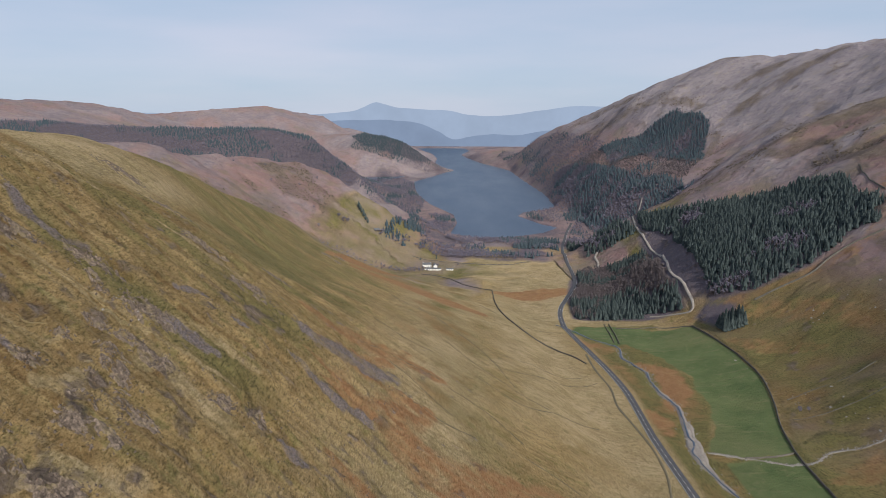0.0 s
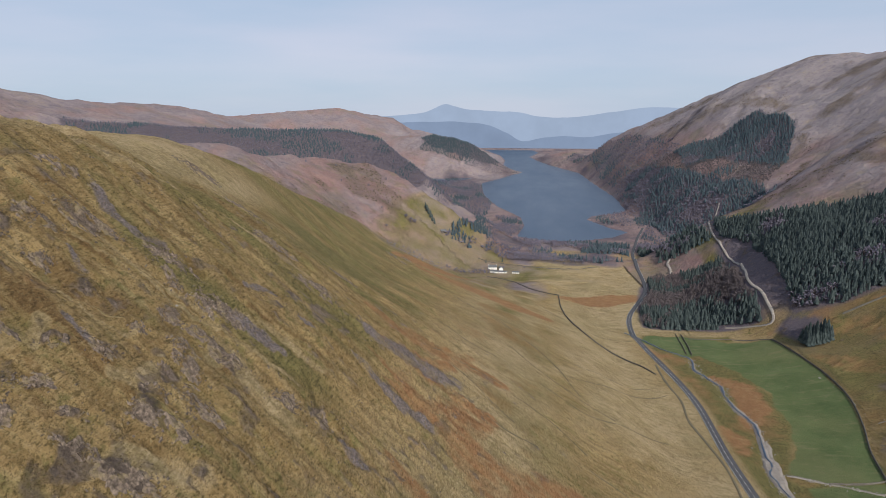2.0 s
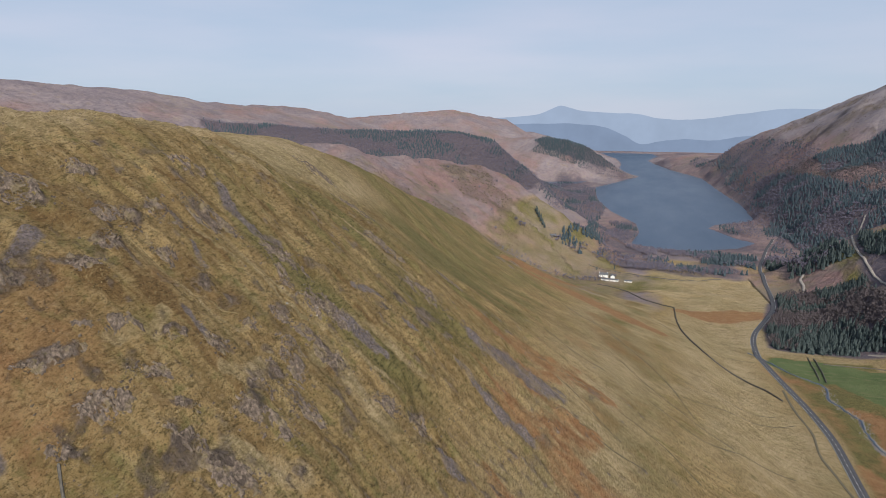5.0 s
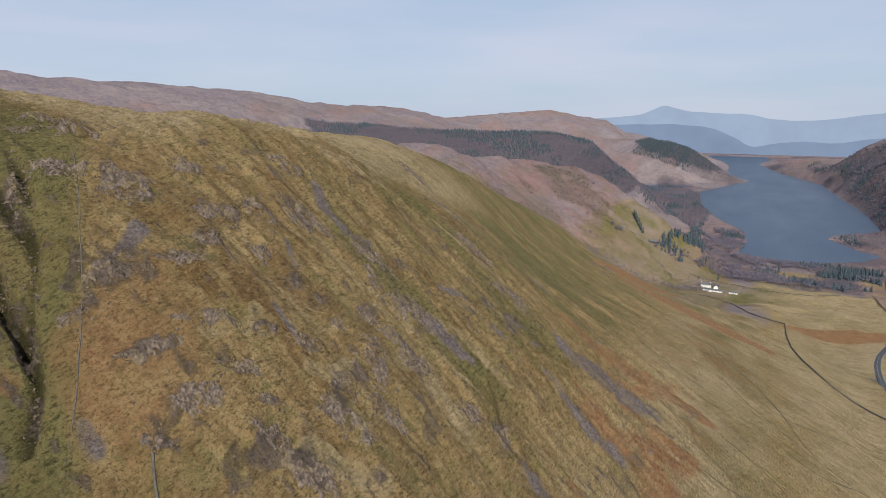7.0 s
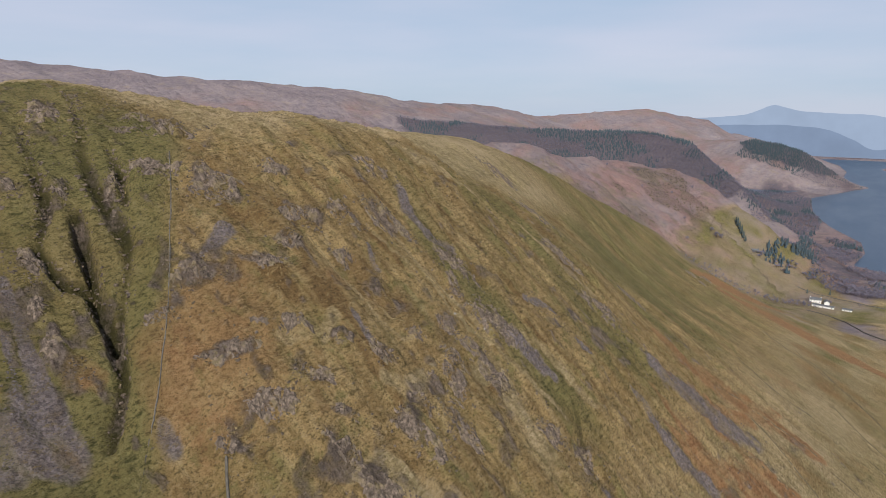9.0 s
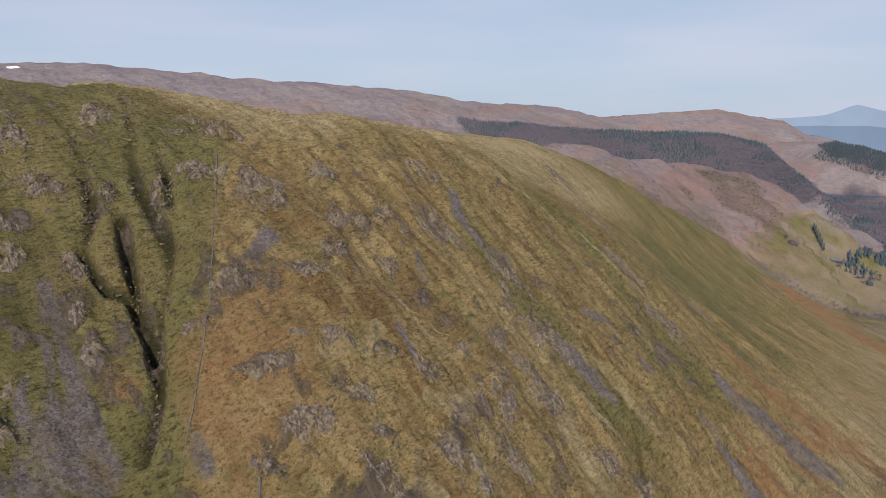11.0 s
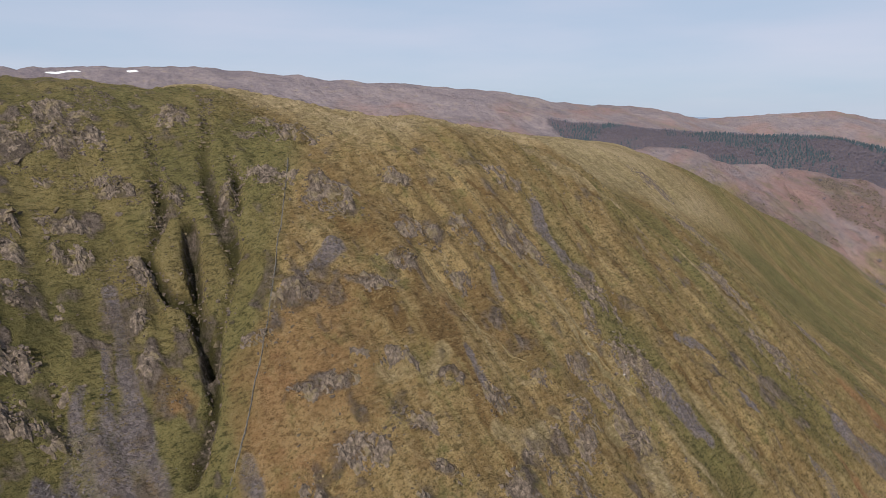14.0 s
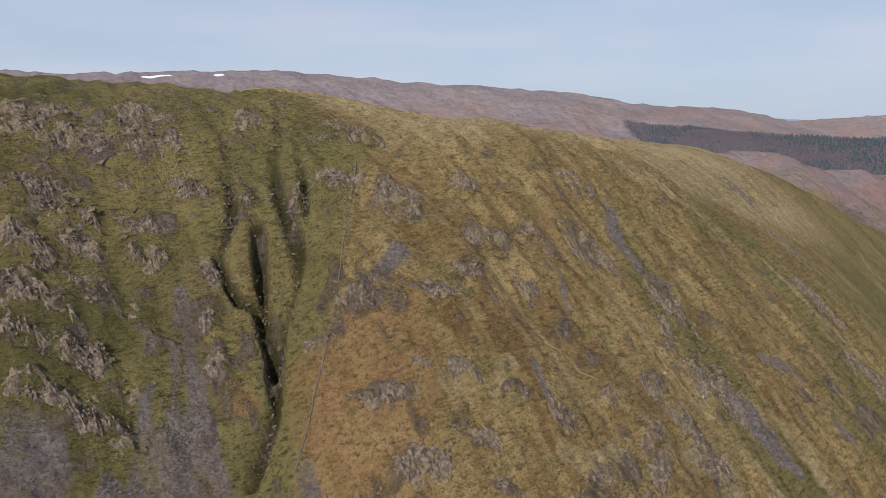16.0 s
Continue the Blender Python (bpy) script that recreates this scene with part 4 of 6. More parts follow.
    out["pale"] = np.maximum(out["pale"], crest * np.clip(0.85 + 0.3 * n2, 0, 1))
    out["moss"], out["rock"] = out["moss"] * (1 - 0.85 * crest), out["rock"] * (1 - 0.7 * crest)
    out["moss"] = np.maximum(out["moss"], fellside * smooth(-50, 10, xw) * smooth(200, 300, y) * np.clip(0.40 + 0.8 * n2, 0, 0.8))
    out["brown"], out["moss"] = out["brown"] * (1 - 0.8 * straw), out["moss"] * (1 - 0.8 * straw)
    banks = np.zeros_like(x)
    near, d, _ = beside(x, y, STREAM, 45)
    banks[near] = smooth(42, 20, d)
    out["rust"] = np.maximum(out["rust"], banks * (y < 700) * (1 - field) * (0.30 + 0.7 * n2))
    for line in STRAW_BANDS:
        s = strip(x, y + 8 * n2, line)
        out["pale"] = np.maximum(out["pale"], s)
        out["rust"], out["brown"] = out["rust"] * (1 - 0.8 * s), out["brown"] * (1 - s)
    verge = smooth(4, 12, x - np.interp(y, [q[1] for q in ROAD], [q[0] for q in ROAD])) * smooth(8, -4, within(x, y, FIELD)) * (y < 745) * (x < 270) * (y > 230)
    out["moss"] = np.maximum(out["moss"], 0.85 * verge)
    out["pale"] = out["pale"] * (1 - 0.6 * verge)
    # the eastern side
    flank = smooth(-3, 8, x - np.interp(y, [246, 371, 409, 491, 546, 605, 708, 760], [246, 257, 263, 290, 305, 311, 305, 345])) * smooth(1500, 1200, y) * smooth(1100, 800, x)
    up = smooth(110, 190, z)
    out["heath"] = np.maximum(out["heath"], flank * 0.8 * up)
    out["bracken"] = np.maximum(out["bracken"], flank * np.clip(0.22 + 0.5 * n1 + 0.34 * up + 0.4 * n2, 0, 0.9))
    out["moss"] = np.maximum(out["moss"], flank * np.clip(0.62 + 0.6 * n2 + 0.3 * n1, 0, 1) * (1 - 0.85 * up))
    out["heath"] = np.maximum(out["heath"], flank * 0.30 * (1 - up))
    out["brown"] = np.maximum(out["brown"], flank * 0.8)
    out["rock"] = np.maximum(out["rock"], flank * up * smooth(0.10, 0.5, rough(x, y * 0.5, 55, 65, 5)) * 0.62)
    out["rock"] = np.maximum(out["rock"], flank * (1 - up) * smooth(0.22, 0.55, rough(x, y, 16, 66, 4)) * 0.6)
    top = flank * smooth(235, 275, z)
    out["pale"] = np.maximum(out["pale"], top * np.clip(0.55 + 0.6 * n1, 0, 1))
    wood = np.maximum(smooth(-12, 6, within(x, y, WOOD_EAST)), smooth(-12, 6, within(x, y, WOOD_ROAD)))
    out["litter"] = np.maximum(out["litter"], wood)
    # cast shadow of the spruce clump, painted as a dark ground patch
    out["litter"] = np.maximum(out["litter"], 0.85 * smooth(-8, 5, within(x, y, [(316, 728), (331, 736), (353, 708), (345, 668), (322, 677)])))
    gap = smooth(-30, 0, within(x, y, [(330, 830), (350, 760), (360, 830), (415, 1075), (385, 1140), (372, 1030)]))
    out["litter"] = np.maximum(out["litter"], gap * 0.9)
    # far hills: heather and bracken
    out["heath"] = np.maximum(out["heath"], far * np.clip(0.95 + 0.25 * n3, 0, 1) * (1 - floor))
    hill = smooth(850, 950, y) * smooth(1750, 1500, y) * smooth(-120, -240, x) * smooth(-800, -600, x)
    out["bracken"] = np.maximum(out["bracken"], hill * np.clip(0.74 + 0.45 * n1 + 0.4 * n2 - 0.25 * smooth(190, 240, z), 0, 1))
    out["bracken"] = np.maximum(out["bracken"], smooth(2300, 2500, y) * smooth(90, 30, z) * smooth(-90, -200, x) * 0.3)
    out["rock"] = np.maximum(out["rock"], hill * smooth(0.05, 0.45, rough(x, y, 60, 61, 5)) * (0.45 + 0.4 * smooth(180, 230, z)))
    out["rock"] = np.maximum(out["rock"], far * smooth(240, 330, z) * smooth(0.0, 0.45, rough(x * 0.5, y, 70, 62, 5)) * 0.62 * east)
    out["rock"] = np.maximum(out["rock"], far * east * smooth(0.2, 0.5, rough(x, y, 60, 63, 5)) * smooth(150, 220, z) * 0.5)
    out["pale"] = np.maximum(out["pale"], far * smooth(0.1, 0.6, rough(x, y, 260, 64, 4)) * 0.30)
    shorewood = smooth(1180, 1230, y) * smooth(60, 25, z)
    out["litter"] = np.maximum(out["litter"], shorewood * np.clip(0.35 + 0.9 * n1, 0, 0.8))
    for ring in WOODS_FAR:
        out["litter"] = np.maximum(out["litter"], smooth(-20, 12, within(x, y, ring)) * 0.9)
    low = smooth(1330, 1230, y) * smooth(-320, -260, x) * smooth(140, 90, z) * smooth(30, -30, x)
    out["heath"] = out["heath"] * (1 - meadow) * (1 - low)
    out["moss"] = np.maximum(out["moss"], low * (x < 240) * np.clip(0.45 + 0.6 * n2, 0, 0.8))
    out["brown"] = np.maximum(out["brown"], 0.5 * low)
    upper = east * far * smooth(120, 230, z)
    out["turf"] = np.maximum(0.5 * meadow, 0.45 * low)
    out["turf"] = np.maximum(out["turf"], far * (x < 0) * smooth(1500, 1800, y) * np.clip(0.15 + 0.8 * n3, 0, 0.5))
    # turf lightens the high east fell: the lift of haze painted in
    out["turf"] = np.maximum(out["turf"], upper * np.clip(0.75 + 0.5 * n3 + 0.25 * smooth(300, 400, z), 0, 1))
    out["bracken"] = np.maximum(out["bracken"], far * east * smooth(330, 200, z) * np.clip(0.55 + 0.5 * n1, 0, 0.85))
    out["pale"] = np.maximum(out["pale"], upper * smooth(380, 440, z) * np.clip(0.05 + 0.6 * n3, 0, 0.45))
    out["bracken"] = np.maximum(out["bracken"], smooth(1180, 1260, y) * smooth(80, 40, z) * smooth(0, 90, np.abs(x - 100)) * (1 - meadow) * np.clip(0.6 - 0.3 * smooth(2000, 2600, y) + 0.5 * n1, 0, 0.9))
    out["bracken"] = np.maximum(out["bracken"], far * (x < 0) * np.clip(0.30 + 0.7 * n1, 0, 0.7) * smooth(420, 330, z))
    for line in EAST_ROCKS:
        out["rock"] = np.maximum(out["rock"], 0.68 * strip(x, y + 15 * n2, line))
    out["snow"] = 0.9 * smooth(1.2, 0.7, np.hypot((x + 2395) / 26, (y - 540) / 55)) + 0.9 * smooth(1.2, 0.7, np.hypot((x + 2368) / 20, (y - 744) / 18))
    return out


cov = covers(gx, gy, gz)
ncol, nrow = len(GX), len(GY)
me = bpy.data.meshes.new("ground")
idx = np.arange(ncol * nrow).reshape(nrow, ncol)
quads = np.stack([idx[:-1, :-1], idx[:-1, 1:], idx[1:, 1:], idx[1:, :-1]], -1).reshape(-1, 4)
me.vertices.add(len(gx))
me.vertices.foreach_set("co", np.stack([gx, gy, gz], 1).astype(np.float32).ravel())
me.loops.add(quads.size)
me.loops.foreach_set("vertex_index", quads.ravel().astype(np.int32))
me.polygons.add(len(quads))
me.polygons.foreach_set("loop_start", np.arange(0, quads.size, 4, dtype=np.int32))
me.polygons.foreach_set("use_smooth", np.ones(len(quads), bool))
me.update()
for key, names in (("cover_a", "bracken scree rock brown"), ("cover_b", "lush heath pale moss"), ("cover_c", "dark litter snow rust"), ("cover_d", "turf turf turf turf")):
    at = me.attributes.new(key, "FLOAT_COLOR", "POINT")
    at.data.foreach_set("color", np.stack([cov[k] for k in names.split()], 1).astype(np.float32).ravel())
me.materials.append(MOOR)
ground = tagged(new("ground", me), "rough moorland ground of tawny grass, bracken, scree and crags", "ground", kind="structure")

# ---- the lake ----
bm = bmesh.new()
ys = np.linspace(1450, 4985, 60)
for a, b in zip(ys[:-1], ys[1:]):
    bm.faces.new([bm.verts.new(v) for v in ((-420, a, 0), (620, a, 0), (620, b, 0), (-420, b, 0))])
bmesh.ops.remove_doubles(bm, verts=bm.verts, dist=0.01)
lake = tagged(part("water", bm, WATER), "grey-blue lake water with a faint ripple between wooded shores", "lake", kind="structure")

# ---- far mountains behind the lake: glowing strips with the haze painted into their colour ----
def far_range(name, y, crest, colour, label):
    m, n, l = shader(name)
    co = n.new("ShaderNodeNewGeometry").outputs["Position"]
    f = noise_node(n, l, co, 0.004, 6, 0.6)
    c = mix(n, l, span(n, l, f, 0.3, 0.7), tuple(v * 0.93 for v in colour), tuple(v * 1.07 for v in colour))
    # emission keeps the haze tone, whatever sun falls on the strip
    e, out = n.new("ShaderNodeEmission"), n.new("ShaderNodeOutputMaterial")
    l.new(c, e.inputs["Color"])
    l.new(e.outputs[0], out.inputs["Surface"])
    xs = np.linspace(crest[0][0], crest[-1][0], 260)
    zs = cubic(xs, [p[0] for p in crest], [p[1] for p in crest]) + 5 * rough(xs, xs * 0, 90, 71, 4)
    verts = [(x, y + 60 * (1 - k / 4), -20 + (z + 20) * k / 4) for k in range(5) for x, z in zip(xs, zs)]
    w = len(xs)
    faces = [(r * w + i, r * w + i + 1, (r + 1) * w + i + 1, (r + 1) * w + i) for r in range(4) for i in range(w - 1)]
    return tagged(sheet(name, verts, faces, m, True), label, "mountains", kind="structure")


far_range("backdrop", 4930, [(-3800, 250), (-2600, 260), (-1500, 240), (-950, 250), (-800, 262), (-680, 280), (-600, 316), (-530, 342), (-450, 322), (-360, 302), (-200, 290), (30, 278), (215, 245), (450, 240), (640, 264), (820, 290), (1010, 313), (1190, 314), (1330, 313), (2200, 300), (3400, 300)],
          (0.345, 0.430, 0.580), "mountains far behind the lake, blue haze painted in")
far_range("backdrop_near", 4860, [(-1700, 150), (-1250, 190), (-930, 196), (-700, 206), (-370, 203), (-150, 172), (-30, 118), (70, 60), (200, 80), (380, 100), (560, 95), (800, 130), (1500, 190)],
          (0.235, 0.305, 0.440), "wooded ridge beyond the head of the lake, painted haze blue-grey")


# ---- ribbons laid on the ground ----
def smoothed(line, step):
    p = np.asarray(line, float)
    s = np.r_[0, np.cumsum(np.hypot(*np.diff(p, axis=0).T))]
    q = np.arange(0, s[-1], step)
    return np.stack([cubic(q, s, p[:, 0]), cubic(q, s, p[:, 1])], 1)


def ribbon(name, line, width, material, lift=0.2, step=4.0, across=3, wobble=0.0, shift=0.0, seed=3, sway=0.0, taper=False):
    p = smoothed(line, step)
    t = np.gradient(p, axis=0)
    t /= np.hypot(*t.T)[:, None]
    side = np.stack([t[:, 1], -t[:, 0]], 1)
    k = np.linspace(-0.5, 0.5, across)
    w = width * (1 + wobble * rough(np.arange(len(p)) * step, np.zeros(len(p)), 18, seed, 3))
    if taper:
        w = w * np.sqrt(np.clip(np.sin(np.linspace(0.02, 3.12, len(p))), 0.01, 1))
    p = p + side * (sway * rough(np.arange(len(p)) * step, np.zeros(len(p)), 16, 77, 3))[:, None]
    pts = p[:, None] + side[:, None] * (k[None, :, None] * w[:, None, None] + shift)
    z = ground_z(pts[..., 0].ravel(), pts[..., 1].ravel()).reshape(pts.shape[:2])
    z = np.maximum(z, z.mean(1, keepdims=True)) + lift
    edge = np.concatenate([z[:, :1] - 0.8, z, z[:, -1:] - 0.8], 1)
    pts = np.concatenate([pts[:, :1] - 0.1 * side[:, None], pts, pts[:, -1:] + 0.1 * side[:, None]], 1)
    across += 2
    verts = np.concatenate([pts, edge[..., None]], -1).reshape(-1, 3)
    faces = [(a * across + b, a * across + b + 1, (a + 1) * across + b + 1, (a + 1) * across + b) for a in range(len(p) - 1) for b in range(across - 1)]
    return sheet(name, verts, faces, material, True)


road = tagged(ribbon("road", ROAD, 6.8, ASPHALT, 0.25, 3.0, 5), "grey two-lane tarmac road curving along the valley floor", "road", kind="structure")
for off in (-3.1, 3.1):
    edge_line = ribbon("edge_line", ROAD, 0.22, PAINT, 0.29, 3.0, 2, shift=off)
    edge_line.parent = road
centre = smoothed(ROAD, 1.0)
for a in range(150, min(len(centre) - 6, 760), 9):
    p, q = centre[a], centre[a + 5]
    t = (q - p) / np.hypot(*(q - p))
    s = np.array([t[1], -t[0]]) * 0.14
    rows = [(*(p - s), 0), (*(p + s), 0), (*(q + s), 0), (*(q - s), 0)]
    zz = ground_z([r[0] for r in rows], [r[1] for r in rows]) + 0.34
    dash = sheet("lane_dash", [(r[0], r[1], z) for r, z in zip(rows, zz)], [(0, 1, 2, 3)], PAINT)
    dash.parent = road
tagged(ribbon("pavement", [(146, 340), (156, 379), (159, 412), (157, 461), (155, 495), (160, 535), (158, 588), (160, 640)], 2.2, EARTH, 0.12, 3.0, 3, 0.4), "worn earth path running beside the road", "path", kind="structure")
TRACK = [(277, 777), (299, 760), (315, 745), (329, 798), (331, 854), (352, 940), (373, 1032), (381, 1143), (392, 1235), (440, 1400), (500, 1560), (540, 1650)]
tagged(ribbon("pavement", TRACK, 3.4, GRAVEL, 0.4, 4.0, 3, 0.2), "pale gravel forest track climbing between the plantations", "track", kind="structure")
tagged(ribbon("pavement", [(292, 1112), (298, 1140), (302, 1180), (320, 1210)], 4.5, GRAVEL, 0.4, 4.0, 3, 0.2), "short pale gravel spur at the wood's edge", "track", kind="structure")
tagged(ribbon("pavement", [(400, 3080), (430, 3000), (445, 2900), (500, 2800)], 9, GRAVEL, 1.5, 12.0, 3, 0.2), "pale forest road above the far shore", "track", kind="structure")
SIDE = [(345, 412), (326, 407), (306, 405), (291, 407), (267, 394), (249, 391), (226, 400), (199, 412)]
tagged(ribbon("stream_bed", STREAM, 3.4, SHINGLE, 0.2, 1.5, 3, 1.3, sway=3.0), "grey shingle bed of a stream winding past the field", "stream", kind="structure")
tagged(ribbon("stream_bed", [(204, 478), (202, 456), (197, 436), (192, 414), (190, 396), (192, 376)], 9, SHINGLE, 0.12, 1.5, 5, 0.7, seed=17, taper=True), "broad grey gravel bar in the bend of the stream", "gravel bar", kind="structure")
tagged(ribbon("stream_bed", SIDE, 2.2, SHINGLE, 0.15, 1.5, 3, 1.1, sway=2.0), "pale stony bed of a side stream", "stream", kind="structure")
tagged(ribbon("water", STREAM, 1.5, WATER, 0.55, 1.5, 2, 0.7, seed=9, sway=3.0), "narrow running stream over shingle", "stream", kind="structure")


tagged(ribbon("pavement", [(-150, 171), (-128, 173), (-119, 174), (-110, 177), (-100, 178.5), (-90, 182)], 0.3, TRODDEN, 0.1, 1.0, 2, 0.6), "thin pale sheep trod running down the fellside", "path", kind="structure")
tagged(ribbon("pavement", [(-131, 142.5), (-122, 143), (-115, 144.5), (-109, 148.5), (-103, 152)], 0.32, TRODDEN, 0.1, 1.0, 2, 0.6), "thin pale sheep trod beside a ditch", "path", kind="structure")


DRAINS = [[(-55, 610), (-38, 590), (-18, 562), (5, 545)], [(3, 468), (29, 443), (54, 429), (80, 420)], [(49, 467), (88, 500), (120, 526), (152, 552)], [(48, 757), (58, 742), (68, 729)], [(100, 706), (126, 714), (152, 718)],
          [(-25, 301), (-10, 302), (2, 304), (20, 312)], [(-48, 343), (-35, 352), (-22, 359), (0, 366)],
          [(-28, 598), (4, 546), (33, 498), (57, 434)],
          [(-31, 340), (-11, 329), (6, 320)],
          [(6, 360), (28, 357), (51, 340)],
          [(24, 415), (56, 404), (93, 424), (125, 441)],
          [(-51, 428), (-25, 414), (-5, 418)],
          [(49, 324), (69, 319), (81, 312)],
          [(50, 517), (94, 532), (138, 561)]]
for line in DRAINS:
    tagged(ribbon("ditch", line, 0.9, EARTH, 0.1, 2.0, 3, 0.9), "narrow dark drain cut through the pale grass", "ditch", kind="structure")


# ---- dry-stone walls ----
def stone_wall(line, tall, thick, label, step=1.5, ruin=0.25, seed=1):
    p = smoothed(line, step)
    t = np.gradient(p, axis=0)
    t /= np.hypot(*t.T)[:, None]
    side = np.stack([t[:, 1], -t[:, 0]], 1)
    n = len(p)
    r = np.random.RandomState(seed)
    h = tall * (1 + ruin * rough(np.arange(n) * step, np.zeros(n) + seed, 14, seed, 3)) + r.uniform(-0.12, 0.12, n)
    prof = ((-0.55, -0.5), (-0.5, 0.35), (-0.36, 0.95), (0.0, 1.08), (0.36, 0.95), (0.5, 0.35), (0.55, -0.5))
    verts = []
    for i in range(n):
        z = float(ground_z(p[i, 0], p[i, 1])[0])
        for u, v in prof:
            q = p[i] + side[i] * (u * thick + r.uniform(-0.06, 0.06))
            verts.append((q[0], q[1], z + v * h[i] + r.uniform(-0.07, 0.07)))
    m = len(prof)
    faces = [(a * m + b, a * m + b + 1, (a + 1) * m + b + 1, (a + 1) * m + b) for a in range(n - 1) for b in range(m - 1)]
    faces += [tuple(range(m))[::-1], tuple((n - 1) * m + b for b in range(m))]
    return tagged(sheet("dry_stone_wall", verts, faces, DRYSTONE), label, "wall", "dry-stone walls of the valley")


WALL_EAST = [(305, 708), (308, 660), (311, 605), (305, 546), (290, 491), (274, 448), (263, 409), (259, 390), (257, 371), (252, 330), (246, 260)]
stone_wall(WALL_EAST, 1.6, 1.0, "dark grey dry-stone wall between green field and fellside", seed=1)
stone_wall([(263, 409), (243, 402), (222, 402)], 1.3, 0.9, "low dry-stone wall closing the green field", seed=2)
stone_wall([(222, 740), (245, 738), (264, 736), (290, 722), (305, 709)], 1.3, 0.9, "low dry-stone wall below the plantation", ruin=0.6, seed=3)
stone_wall([(218, 760), (213, 711), (208, 676)], 1.4, 0.9, "dry-stone wall of a narrow sheep lane", seed=4)
stone_wall([(212, 762), (207, 711), (203, 680)], 1.1, 0.8, "dry-stone wall of a narrow sheep lane", seed=5)
stone_wall([(79, 935), (75, 843), (76, 741), (83, 701), (96, 671), (116, 655), (139, 630), (153, 604)], 1.5, 1.1, "mossy dry-stone wall at the foot of the fell", seed=6)
stone_wall([(79, 935), (35, 990), (6, 1050), (-40, 1080)], 1.4, 1.0, "mossy dry-stone wall climbing towards the farm", seed=7)
stone_wall([(372, 698), (404, 696), (434, 695), (458, 704), (478, 708), (515, 700)], 1.9, 1.6, "grey tumbled wall above the plantation", ruin=0.5, seed=8)
stone_wall([(301, 491), (325, 495), (352, 494), (380, 500)], 0.4, 0.6, "tumbled line of an old wall across the eastern flank", ruin=2.2, seed=31)
stone_wall([(287, 460), (316, 457), (354, 456), (380, 462)], 0.4, 0.6, "tumbled line of an old wall across the eastern flank", ruin=2.2, seed=32)
stone_wall([(624, 926), (586, 835), (578, 798)], 1.6, 1.3, "grey tumbled wall above the plantation", ruin=0.6, seed=33)
stone_wall([(-60, 1190), (20, 1170), (100, 1165), (180, 1200)], 1.3, 1.0, "dry-stone wall behind the farm meadows", seed=12)


# ---- trees ----
def merge(pieces):
    """Joins (verts, faces, slot) pieces to arrays."""
    verts, faces, slots, base = [], [], [], 0
    for v, f, k in pieces:
        verts.append(np.asarray(v, float))
        faces.append(np.asarray(f, int) + base)
        slots.append(np.full(len(f), k))
        base += len(v)
    return np.concatenate(verts), np.concatenate(faces), np.concatenate(slots)


def tube(a, b, ra, rb, sides=5):
    a, b = np.asarray(a, float), np.asarray(b, float)
    d = (b - a) / np.linalg.norm(b - a)
    u = np.cross(d, (0.3, 0.9, 0.2))
    u /= np.linalg.norm(u)
    w = np.cross(d, u)
    ang = np.linspace(0, 2 * np.pi, sides, endpoint=False)
    ring = np.cos(ang)[:, None] * u + np.sin(ang)[:, None] * w
    v = np.concatenate([a + ra * ring, b + rb * ring])
    f = []
    for i in range(sides):
        j = (i + 1) % sides
        f += [(i, j, sides + j), (i, sides + j, sides + i)]
    return v, f


def conifer_shape(r, tall=1.0, wide=0.17, tiers=6, points=9, blunt=1.0):
    """A spruce one metre tall: trunk (slot 0) and ragged drooping tiers (slot 1)."""
    out = [(*tube((0, 0, -0.06), (0, 0, 0.9), 0.018, 0.004), 0)]
    for k in range(tiers):
        z = 0.10 + 0.78 * k / tiers
        rad = wide * (1 - 0.86 * (k / tiers) ** blunt) * r.uniform(0.85, 1.15)
        top = min(z + 0.30 * (1 - 0.3 * k / tiers), 1.0)
        if k == tiers - 1:
            top = 1.0
        ang = np.linspace(0, 2 * np.pi, points, endpoint=False) + r.uniform(0, 6)
        q = rad * np.where(np.arange(points) % 2, 0.62, 1.0) * r.uniform(0.75, 1.2, points)
        v = [(c * m, s * m, z - 0.25 * m + r.uniform(-0.015, 0.015)) for c, s, m in zip(np.cos(ang), np.sin(ang), q)] + [(r.uniform(-0.01, 0.01), r.uniform(-0.01, 0.01), top)]
        out.append((v, [(i, (i + 1) % points, points) for i in range(points)], 1))
    return merge(out)


def clump_shape(r, at, size):
    v = np.array([(1, 0, 0), (0, 1, 0), (-1, 0, 0), (0, -1, 0), (0, 0, 0.8), (0, 0, -0.7)]) * r.uniform(0.55, 1.3, (6, 1)) * size
    a = r.uniform(0, 6)
    v = v @ np.array([(math.cos(a), -math.sin(a), 0), (math.sin(a), math.cos(a), 0), (0, 0, 1)])
    f = [(0, 1, 4), (1, 2, 4), (2, 3, 4), (3, 0, 4), (1, 0, 5), (2, 1, 5), (3, 2, 5), (0, 3, 5)]
    return v + at, f


